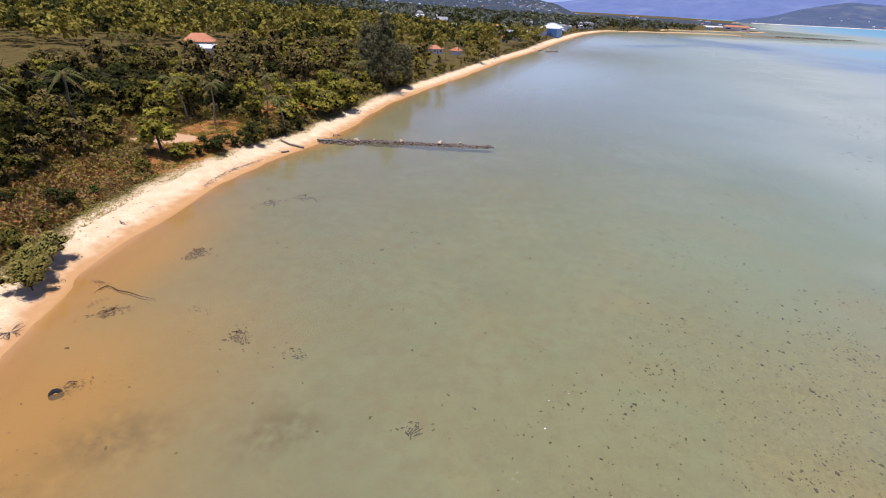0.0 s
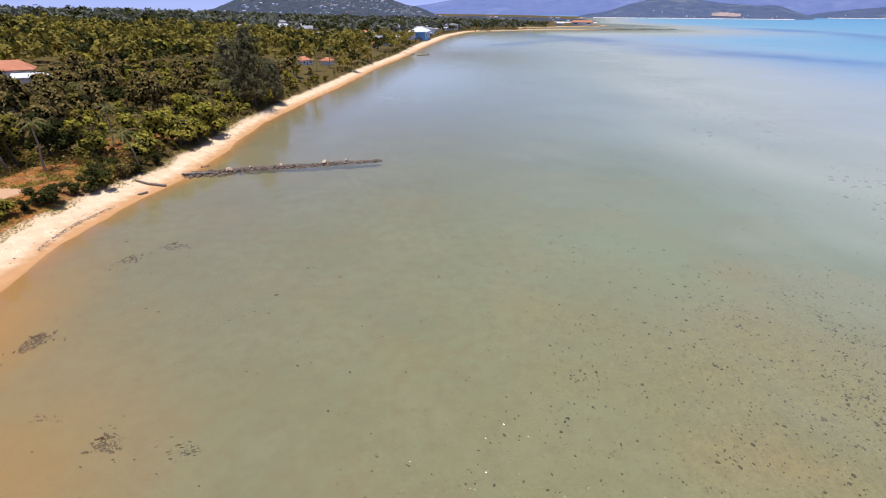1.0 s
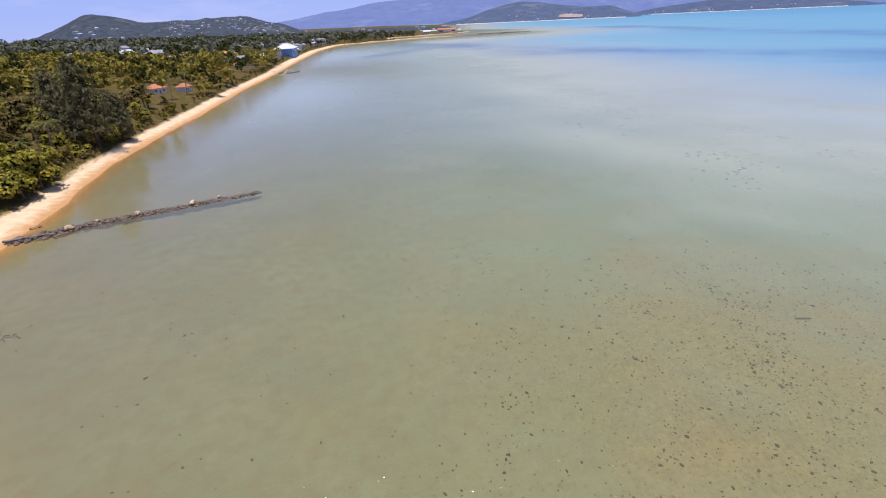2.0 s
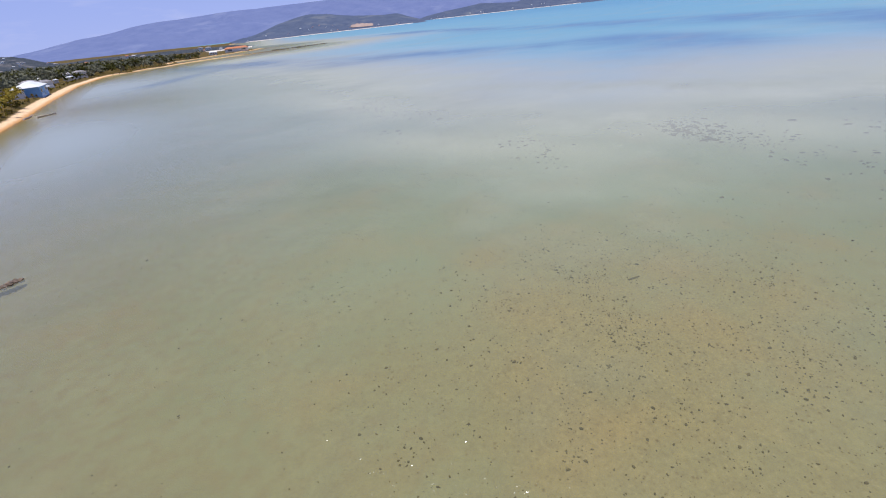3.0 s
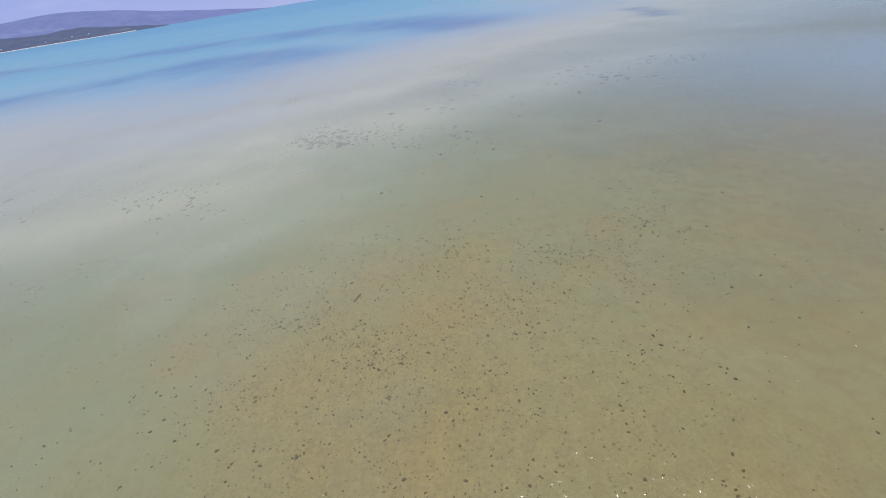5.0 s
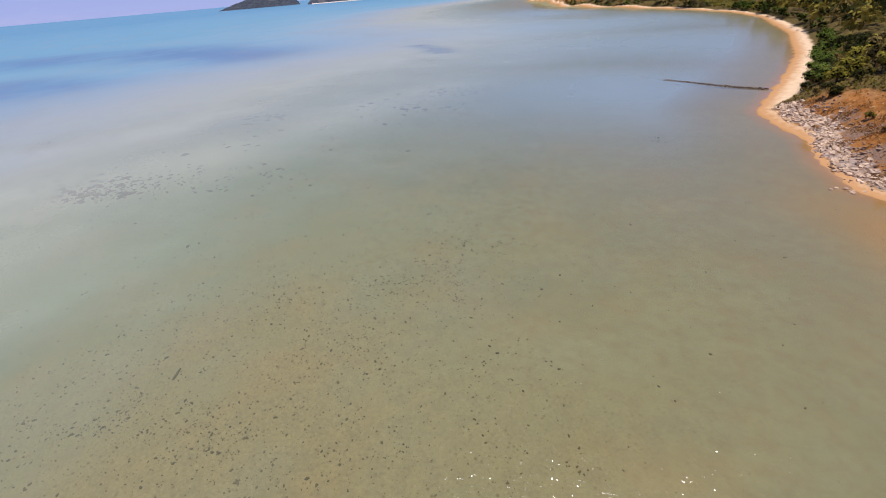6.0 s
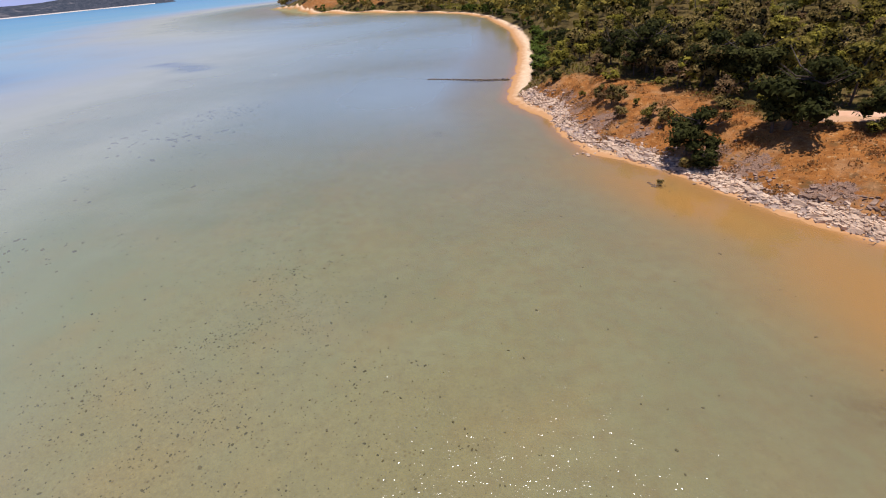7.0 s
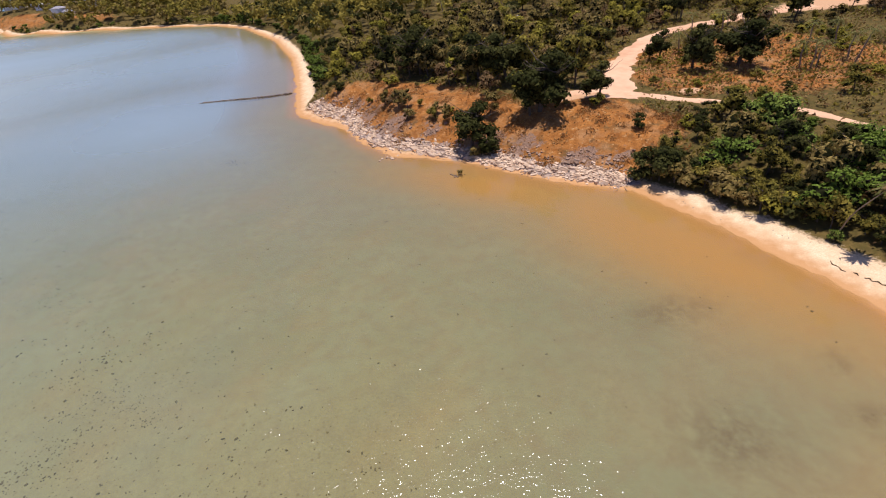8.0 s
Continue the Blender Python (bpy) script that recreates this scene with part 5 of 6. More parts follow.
def rubble(label, count, off, spread, size, material, seed):
    """Broken angular stones strewn along the bank, too many to count."""
    r = np.random.default_rng(seed)
    line = smooth_line(BANK, 400)
    tan = np.gradient(line, axis=0)
    nrm = np.stack([-tan[:, 1], tan[:, 0]], 1) / np.linalg.norm(tan, axis=1, keepdims=True)
    up = np.sign(shore_distance(line[:, 0] + nrm[:, 0] * 4, line[:, 1] + nrm[:, 1] * 4) - shore_distance(line[:, 0] - nrm[:, 0] * 4, line[:, 1] - nrm[:, 1] * 4))
    k = r.integers(0, 400, count * 3)
    d = off + r.normal(0, spread, count * 3)
    x, y = line[k, 0] + nrm[k, 0] * up[k] * d, line[k, 1] + nrm[k, 1] * up[k] * d
    ok = r.random(count * 3) < np.clip(0.55 + wobble(x, y, 2.1, seed) + 0.5 * wobble(x, y, 0.8, seed), 0, 1)
    x, y = x[ok][:count], y[ok][:count]
    n = len(x)
    z = ground_height(x, y)
    corners = np.array([(a, b, c) for a in (-1, 1) for b in (-1, 1) for c in (-1, 1)], float) * 0.5
    v = corners[None] * r.uniform(0.55, 1.25, (n, 8, 3)) * (size * r.lognormal(0, 0.3, n))[:, None, None] * np.array([1.7, 1.0, 0.75])
    a = r.uniform(0, 6.283, n)
    v[:, :, 2] += v[:, :, 0] * r.uniform(-0.35, 0.35, n)[:, None]
    vx, vy = v[:, :, 0] * np.cos(a)[:, None] - v[:, :, 1] * np.sin(a)[:, None], v[:, :, 0] * np.sin(a)[:, None] + v[:, :, 1] * np.cos(a)[:, None]
    verts = np.stack([vx + x[:, None], vy + y[:, None], v[:, :, 2] + z[:, None] + 0.04], 2).reshape(-1, 3)
    quads = np.array([(0, 1, 3, 2), (4, 6, 7, 5), (0, 4, 5, 1), (2, 3, 7, 6), (0, 2, 6, 4), (1, 5, 7, 3)])
    faces = (np.arange(n)[:, None, None] * 8 + quads[None]).reshape(-1, 4)
    return tagged(new("rubble", mesh_of("rubble", verts, faces, material)), label, "rubble", kind="stuff")


rubble("broken pale limestone rubble between the slabs", 1300, 0.0, 0.75, 0.24, M_RUBBLE, 71)
rubble("dark weathered rubble above the pale slabs", 380, 1.6, 1.0, 0.22, M_RUBBLE_DARK, 72)
rubble("small dark stones along the water's edge below the slabs", 250, -1.2, 0.5, 0.15, M_RUBBLE_DARK, 73)


def outcrop(label, x, y, spread, count, size, meshes, seed):
    r = random.Random(seed)
    root = tagged(new("rock_outcrop"), label, "rocks")
    for _ in range(count):
        px, py = x + r.gauss(0, spread), y + r.gauss(0, spread * 0.7)
        z = float(ground_height(np.array([px]), np.array([py]))[0])
        stone_at(r.choice(meshes), root, px, py, z + 0.05, size * r.uniform(0.5, 1.4), r, 20)
    return root


for x, y, sp, c, s, k in [(23, -55, 2.4, 18, 0.6, 0), (28, -61.5, 2.6, 16, 0.6, 1), (16, -50.5, 2.0, 14, 0.55, 2), (31, -66, 1.9, 12, 0.55, 3), (8.2, -45.2, 1.7, 14, 0.55, 4), (4.8, -43, 1.6, 12, 0.5, 5), (-3.4, -38.6, 2.0, 16, 0.5, 6), (-7.6, -37.6, 1.5, 10, 0.45, 7)]:
    outcrop("grey weathered rocks breaking through the dry grass", x, y, sp, int(c * 0.65), s * 0.9, GREY, 60 + k)
outcrop("few pale stones lying in the shallows", 23.2, -45.2, 0.7, 7, 0.5, PALE, 81)
outcrop("single boulder at the end of the sand", -18.6, 74.6, 0.5, 3, 0.7, GREY, 82)


# ---------------------------------------------------------------- stones and weed on the sea bed
def bed_scatter(name, label, count, box, accept, size, seed, flat=0.35, clusters=(), share=5):
    r = np.random.default_rng(seed)
    x, y = r.uniform(box[0], box[1], count * 8), r.uniform(box[2], box[3], count * 8)
    if clusters:
        k = r.integers(0, len(clusters), len(x) // share)
        c = np.array(clusters)[k]
        a, b = r.normal(0, 1, len(k)) * c[:, 2] * 4.0, r.normal(0, 1, len(k)) * c[:, 2] * 2.0
        x[: len(k)], y[: len(k)] = c[:, 0] + a * np.cos(c[:, 3]) - b * np.sin(c[:, 3]), c[:, 1] + a * np.sin(c[:, 3]) + b * np.cos(c[:, 3])
        mix = r.permutation(len(x))
        x, y = x[mix], y[mix]
    s = shore_distance(x, y)
    ok = (s < -3) & (r.random(len(x)) < accept(x, y, s))
    x, y, s = x[ok][:count], y[ok][:count], s[ok][:count]
    z = ground_height(x, y, s)
    ang = np.arange(5) * 2 * math.pi / 5
    n = len(x)
    rad = size * np.minimum(r.lognormal(0, 0.38, n), 2.0)
    turn, long = r.uniform(0, 6.283, n), r.uniform(1.0, 1.9, n)
    rim = rad[:, None] * r.uniform(0.6, 1.2, (n, 5))
    lx, ly = np.cos(ang) * rim * long[:, None], np.sin(ang) * rim
    vx = x[:, None] + lx * np.cos(turn)[:, None] - ly * np.sin(turn)[:, None]
    vy = y[:, None] + lx * np.sin(turn)[:, None] + ly * np.cos(turn)[:, None]
    low = np.stack([vx, vy, np.repeat(z[:, None] - 0.03, 5, 1)], 2)
    mid = np.stack([x[:, None] + (vx - x[:, None]) * 0.7, y[:, None] + (vy - y[:, None]) * 0.7, np.minimum(np.repeat(z[:, None] + (rad * flat)[:, None], 5, 1), -0.03)], 2)
    topv = np.stack([x, y, np.minimum(z + rad * flat * 1.4, -0.02)], 1)[:, None, :]
    verts = np.concatenate([low, mid, topv], 1).reshape(-1, 3)
    f = []
    for j in range(5):
        k = (j + 1) % 5
        f += [(j, k, 5 + k), (j, 5 + k, 5 + j), (5 + j, 5 + k, 10)]
    faces = (np.arange(n)[:, None, None] * 11 + np.array(f)[None]).reshape(-1, 3)
    return tagged(new(name, mesh_of(name, verts, faces, M_WEED)), label, "stones", kind="stuff")


def patchy(x, y, s):
    near = blobs(x, y, SHOALS)
    clump = np.clip(wobble(x, y, 1.6, 1.0) * 0.8 + wobble(x, y, 3.7, 5.0) * 0.9 + wobble(x, y, 9.5, 2.2) * 0.9 - 0.55, 0, 1)
    return np.clip((0.05 + 0.22 * near + 1.6 * clump * (0.3 + near)) * np.clip((-s - 22) / 20, 0.03, 1), 0, 1) * 0.6


cr = random.Random(12)
STONE_BEDS = [(33, 5, 1.0, 0.4), (35, 7, 0.8, 0.3), (31, -1, 0.9, 0.9), (45, 2, 0.8, 0.5), (42, -6, 1.0, 0.9), (47, -7, 1.1, 2.6), (28, 43, 0.7, 2.4), (26, 48, 0.6, 2.2), (54, 50, 1.1, 2.0),
              (25, 9, 0.6, 1.2), (26, 1, 0.6, 0.6), (70, -6, 1.4, 0.7), (66, 20, 1.4, 1.4), (42, 28, 0.9, 2.3), (22, 42, 0.8, 2.4), (80, -4, 1.6, 0.4), (52, -19, 1.0, 2.8), (36, 27, 0.8, 1.6)]
STONE_BEDS += [(cr.gauss(36, 11), cr.gauss(8, 14), cr.uniform(0.5, 2.2), cr.uniform(0, 3.1)) for _ in range(40)]
OUTER_BEDS = [(112, 8, 3.2, 1.5), (106, 38, 3.2, 1.5), (117, 56, 3.0, 1.7), (110, 42, 2.6, 1.6), (123, 76, 3.4, 1.9), (128, 14, 3.0, 1.3), (116, 33, 3.2, 1.5), (76, 72, 1.8, 2.0), (88, 28, 1.6, 1.5), (96, -14, 2.0, 1.2), (140, 48, 3.2, 1.6)]
bed_scatter("seabed_stones", "dark brown stones on the sandy sea bed", 5200, (-5, 85, -45, 75), patchy, 0.056, 41, 0.6, STONE_BEDS)
bed_scatter("seabed_stones", "small dark stones and grit on the sandy sea bed", 11000, (-5, 85, -45, 75), patchy, 0.034, 45, 0.6, STONE_BEDS)
bed_scatter("seabed_weed", "scattered dark weed clumps on the sea bed", 420, (-20, 90, -45, 80), lambda x, y, s: np.clip((-s - 10) / 60, 0.05, 0.5), 0.068, 42)
bed_scatter("seabed_weed", "dark weed patches lying across the outer flats", 520, (88, 150, -40, 100), lambda x, y, s: np.clip(wobble(x, y, 9, 0.7) - 0.1, 0.04, 1), 0.40, 43, 0.12, OUTER_BEDS, 5)
bed_scatter("seabed_weed", "small weed tufts on the outer flats", 2600, (58, 165, -60, 120), lambda x, y, s: np.clip(wobble(x, y, 13, 0.7) * 1.3 + clouds(x, y, BARS) - 0.75, 0.02, 1) * (s < -55), 0.17, 46, 0.3, OUTER_BEDS, 3)
bed_scatter("seabed_stones", "few dark stones in the silty shallows near the beach", 150, (-30, 30, -45, 70), lambda x, y, s: np.where((s > -26), 0.25, 0.02), 0.06, 44)


def weed_heap(label, x, y, spread, count, size, seed, turn=0.0, stretch=1.0):
    """A tangled heap of dark weed strands, its crest just awash, with loose bits strewn round it."""
    r = random.Random(seed)
    root = tagged(new("weed_heap"), label, "seaweed")
    c, sn = math.cos(radians(turn)), math.sin(radians(turn))
    for k in range(count):
        wide = 2.6 if k % 5 == 0 else 0.8
        u, v = r.gauss(0, spread * stretch * wide), r.gauss(0, spread * wide)
        px, py = x + u * c - v * sn, y + u * sn + v * c
        z = float(ground_height(np.array([px]), np.array([py]))[0])
        crest = max(0.0, 0.10 - z) * math.exp(-0.45 * ((u / stretch) ** 2 + v * v) / spread ** 2)
        m = pose(px, py, z + 0.02 + crest * r.random() ** 0.4, r.uniform(-25, 25), r.uniform(-25, 25), turn + r.gauss(0, 40))
        s = size * r.uniform(0.4, 1.2)
        hang("strand", r.choice(STRANDS), root, m=m @ Matrix.Diagonal((s * r.uniform(1.0, 2.2), s * 0.5, s * 0.5, 1)))
    return root


STRANDS = [rock_mesh("strand", 90 + k, M_WRACK, 0.45, 0.4) for k in range(3)]
for x, y, sp, c, s, tn, st in [(-21.6, 34.4, 0.42, 70, 0.22, 60, 1.5), (-13.6, 23.8, 0.34, 60, 0.18, -30, 1.7), (-16.2, 48.2, 0.3, 36, 0.24, 10, 2.2), (-19.4, 46.1, 0.3, 36, 0.24, 30, 2.0),
                               (-9.3, 22.3, 0.26, 26, 0.15, 0, 2.0), (-23.4, 25.5, 0.26, 70, 0.19, 42, 2.2), (-1.2, 17.0, 0.25, 24, 0.16, 20, 1.5), (-20.8, 18.6, 0.34, 46, 0.14, 30, 1.4), (-21.9, 13.0, 0.5, 40, 0.13, 0, 1.6), (-26.3, 28.9, 0.10, 26, 0.13, -5, 7.0),
                               (-24.9, 26.4, 0.10, 14, 0.12, 60, 5.0), (-22.1, 26.2, 0.10, 12, 0.11, 55, 5.0), (-18.2, 26.5, 0.12, 10, 0.12, -10, 5.0), (47.9, -47.9, 0.4, 24, 0.28, 0, 2.0)]:
    weed_heap("dark brown weed tangled in shallow water", x, y, sp, c, s, int(abs(x * 7 + y)), tn, st)


# ---------------------------------------------------------------- driftwood, tyre, wreckage
def pole(name, label, pts, radii, material, category="driftwood"):
    return tagged(new(name, mesh_of(name, *tube(pts, radii, 7), material, True)), label, category)


def bed_line(pts):
    return [(x, y, float(ground_height(np.array([x]), np.array([y]))[0]) + 0.03) for x, y in pts]


pole("sunken_log", "dark sunken log lying on the sea bed", bed_line([(38.1, 18.7), (38.6, 18.4), (39.1, 18.1)]), [0.07, 0.09, 0.06], M_WEED, "log")
pole("sunken_log", "dark sunken log on the outer shallows", bed_line([(91.3, -42.8), (92.0, -43.4), (92.6, -44.0)]), [0.16, 0.18, 0.12], M_WEED, "log")
pole("sunken_log", "long dark branch lying in the silty shallows", [(-25.7, 28.4, -0.03), (-25.1, 28.35, 0.0), (-24.3, 27.95, -0.02), (-23.4, 27.75, 0.0), (-22.4, 27.4, -0.03), (-21.1, 27.2, -0.12)], [0.02, 0.045, 0.05, 0.05, 0.04, 0.015], M_WRACK, "log")
pole("sunken_log", "short dark branch in the silty shallows", [(-25.5, 28.6, -0.02), (-25.75, 28.1, 0.0), (-25.9, 27.6, -0.05)], [0.05, 0.05, 0.02], M_WRACK, "log")
pole("driftwood_log", "grey driftwood log on the sand", [(-20.6, 70.4, 0.35), (-18.6, 70.6, 0.25), (-16.4, 70.7, 0.15)], [0.16, 0.18, 0.12], M_DEAD)
pole("driftwood_log", "dark fallen trunk across the beach", [(-25.3, 67.3, 0.95), (-23.6, 66.6, 0.5), (-21.6, 66.4, 0.15)], [0.12, 0.14, 0.2], M_DEAD)
pole("driftwood_log", "short dark log at the water's edge", [(-23.9, 63.4, 0.18), (-23.1, 64.2, 0.2)], [0.16, 0.13], M_DEAD)
pole("driftwood_log", "grey branch on the beach sand", [(-31.0, 38.6, 0.5), (-30.6, 38.2, 0.55), (-30.2, 38.1, 0.5)], [0.04, 0.07, 0.03], M_DEAD)


def tyre():
    bm = bmesh.new()
    n, k = 28, 10
    rings = []
    for i in range(n):
        a = 2 * math.pi * i / n
        ring = []
        for j in range(k):
            b = 2 * math.pi * j / k
            rr = 0.44 + 0.22 * math.copysign(abs(math.cos(b)) ** 0.6, math.cos(b)) * (1.06 if i % 2 and abs(math.cos(b)) > 0.8 else 1)
            ring.append(bm.verts.new((math.cos(a) * rr, math.sin(a) * rr, 0.17 * math.copysign(abs(math.sin(b)) ** 0.6, math.sin(b)))))
        rings.append(ring)
    for i in range(n):
        for j in range(k):
            bm.faces.new((rings[i][j], rings[(i + 1) % n][j], rings[(i + 1) % n][(j + 1) % k], rings[i][(j + 1) % k]))
    me = bpy.data.meshes.new("old_tyre")
    bm.to_mesh(me)
    bm.free()
    me.materials.append(M_TYRE)
    ob = tagged(new("old_tyre", me), "black rubber tyre half sunk in shallow water", "tyre")
    ob.matrix_basis = pose(-21.25, 17.85, -0.09, 50, 14, 25) @ Matrix.Scale(0.52, 4)


tyre()


def dead_branches(name, label, x, y, reach, count, seed, material, lift=0.5):
    """A bare bush: bent twigs fanning out from one root."""
    r = random.Random(seed)
    z = float(max(ground_height(np.array([x]), np.array([y]))[0], -0.2))
    pieces = []
    for i in range(count):
        a, up = r.uniform(0, 6.283), r.uniform(0.1, 1.0) * lift
        p = [np.array([0, 0, -0.1])]
        for k in range(4):
            a += r.uniform(-0.6, 0.6)
            p.append(p[-1] + np.array([math.cos(a), math.sin(a), up * r.uniform(0.2, 1)]) * reach / 4)
        pieces.append(tube(p, [0.05, 0.04, 0.03, 0.02, 0.01], 4))
    ob = tagged(new(name, mesh_of(name, *gather(pieces), material, True)), label, "dead bush")
    ob.location = (x, y, z)
    return ob


dead_branches("dead_bush", "bare grey dead bush on the beach", -27.9, 22.6, 0.9, 20, 3, M_DEAD, 0.9)
dead_branches("dead_bush", "bare grey dead bush at the back of the beach", -34.0, 33.2, 1.5, 20, 4, M_DEAD, 0.8)
dead_branches("fallen_branches", "dark fallen branches on the pale sand", -6.3, -32.6, 2.0, 12, 5, M_DEAD, 0.15)
dead_branches("fallen_branches", "bare branches washed up in the shallows", 11.6, -38.2, 1.3, 12, 6, M_DEAD, 0.25)
# added dark twigs where dappled shade falls beside the thicket
dead_branches("fallen_branches", "dark twigs added in the dappled shade at the thicket's edge", -16.2, -24.0, 1.2, 14, 7, M_DEAD, 0.25)
put(BUSH[2], 12.5, -38.4, 0.42, sink=-0.1)
outcrop("dark stones round the stump in the shallows", 12.9, -38.5, 0.5, 10, 0.4, WET, 83)
put(palm_kind(57, 6.2, 2.1, 0.3, 0.30, 0.40), -20.0, -18.9, 1.0, 106)
for pts, girth in [([(-18.6, -16.6), (-18.5, -16.2), (-18.75, -15.8), (-18.7, -15.4), (-18.9, -15.2)], 0.035), ([(-19.3, -14.95), (-19.45, -14.75), (-19.4, -14.55)], 0.05), ([(-19.6, -14.2), (-19.9, -14.1), (-19.85, -13.8), (-20.2, -13.6), (-20.2, -13.3), (-20.5, -13.1)], 0.045)]:
    pole("washed_up_branch", "dark crooked branch washed up on the sand", [(x, y, z + 0.01) for x, y, z in bed_line(pts)], [girth * (0.5 + 0.7 * (k % 2)) for k in range(len(pts))], M_WRACK)


# ---------------------------------------------------------------- small growth and litter
def scatter_line(name, label, category, count, band, size, material, seed, ylim, long=2.2, lift=0.02):
    """Bits strewn along the beach at a given distance from the water."""
    r = np.random.default_rng(seed)
    x, y = r.uniform(-40, 60, count * 60), r.uniform(ylim[0], ylim[1], count * 60)
    s = shore_distance(x, y) + 0.35 * wobble(x, y, 3.1, 0.8)
    w = sand_width(x, y)
    ok = (s > band[0] * w) & (s < band[1] * w) & (r.random(len(x)) < np.clip(0.5 + wobble(x, y, 2.2, 4.0), 0.04, 1))
    x, y = x[ok][:count], y[ok][:count]
    at = np.stack([x, y, ground_height(x, y) + lift], 1)
    return tagged(new(name, mesh_of(name, *leaf_faces(at, np.tile([0, 0, 4.0], (len(at), 1)), size, r, 0.0, long), material)), label, category, kind="stuff")


scatter_line("beach_litter", "line of dark weed and twigs left by the tide", "beach litter", 1500, (0.36, 0.40), 0.12, M_DEAD, 51, (-35, 110))
scatter_line("beach_litter", "second thin line of twigs higher on the sand", "beach litter", 800, (0.66, 0.74), 0.13, M_DEAD, 52, (-35, 110))
scatter_line("creeping_vine", "yellow-green creeping vines at the top of the beach", "vine", 7000, (0.82, 1.5), 0.15, M_VINE, 53, (20, 120), 1.3, 0.08)


def grass(name, label, count, box, seed, material, size=0.28, mask_rows=DRY, low=0.1):
    r = np.random.default_rng(seed)
    x, y = r.uniform(box[0], box[1], count * 8), r.uniform(box[2], box[3], count * 8)
    s = shore_distance(x, y)
    ok = (s > sand_width(x, y) + 0.8) & (blobs(x, y, mask_rows) > low) & (r.random(len(x)) < np.clip(wobble(x, y, 1.3, 2.0) + wobble(x, y, 4.0, 1.0) * 0.7, 0.03, 1)) & off_track(x, y, 0.1) & (blobs(x, y, TROD) < 0.4)
    x, y = x[ok][:count], y[ok][:count]
    at = np.stack([x, y, ground_height(x, y) + 0.08], 1)
    return tagged(new(name, mesh_of(name, *leaf_faces(at, unit(len(at), r) * np.array([1, 1, 0.5]), size, r, 0.0, 1.8), material)), label, "grass", kind="stuff")


grass("dry_grass", "dry orange-brown grass on the open slope", 24000, (-20, 50, -80, -36), 61, M_STRAW, 0.15)
grass("dry_grass", "dark brown dead tufts on the open slope", 3500, (-20, 50, -80, -36), 66, M_LEAF_DRY, 0.18)
grass("dry_grass", "dry straw-coloured grass behind the beach", 5000, (-50, -20, 25, 100), 62, M_STRAW, 0.14)
grass("dry_grass", "orange dry grass between the shrubs behind the beach", 7000, (-46, -28, 24, 62), 76, M_STRAW, 0.2, OPEN)
grass("creeping_vine", "yellow-green vines spread over the dry clearing", 4200, (-46, -22, 46, 78), 77, M_VINE, 0.2)
grass("dry_grass", "dry grass on the open hillside", 6000, (-60, -10, -85, -45), 63, M_STRAW, 0.14, OPEN)


grass("meadow_grass", "yellow-green meadow grass behind the cove", 9000, (110, 200, -300, -225), 75, M_VINE, 0.75, MEADOW, 0.05)


def undergrowth(name, label, count, box, seed, material, size):
    r = np.random.default_rng(seed)
    x, y = r.uniform(box[0], box[1], count * 5), r.uniform(box[2], box[3], count * 5)
    s = shore_distance(x, y)
    ok = (s > sand_width(x, y) + 0.6) & in_view(x, y) & off_track(x, y, 0.4) & (blobs(x, y, DRY) < 0.55) & (blobs(x, y, TROD) < 0.2) & ~((x > -6.5) & (y > -48) & (y < -30)) & (r.random(len(x)) < np.clip(0.6 + 0.9 * wobble(x, y, 4.5, seed), 0.05, 1))
    x, y = x[ok][:count], y[ok][:count]
    at = np.stack([x, y, ground_height(x, y) + r.uniform(0.05, 0.9, len(x)) ** 2], 1)
    return tagged(new(name, mesh_of(name, *leaf_faces(at, unit(len(at), r), size, r, 0.05, 1.4), material)), label, "undergrowth", kind="stuff")


undergrowth("undergrowth", "low green undergrowth between the trees", 24000, (-75, 70, -130, 150), 64, M_LEAF, 0.42)
undergrowth("undergrowth", "olive scrub on the open hillside", 6000, (-62, -9, -92, -44), 67, M_LEAF_OLIVE, 0.24)
undergrowth("undergrowth", "brown and olive scrub behind the beach", 5000, (-48, -28, 22, 76), 68, M_LEAF, 0.26)
undergrowth("undergrowth", "yellow-green creepers over the scrub behind the beach", 4500, (-48, -26, 22, 76), 70, M_VINE, 0.24)
undergrowth("undergrowth", "orange-brown dead grass and bracken behind the beach", 7500, (-48, -26, 22, 76), 71, M_STRAW, 0.24)
undergrowth("undergrowth", "dry brown scrub behind the beach", 6000, (-48, -28, 22, 76), 69, M_LEAF_DRY, 0.26)
undergrowth("undergrowth", "dry brown undergrowth between the trees", 16000, (-75, 70, -130, 150), 65, M_LEAF_DRY, 0.38)


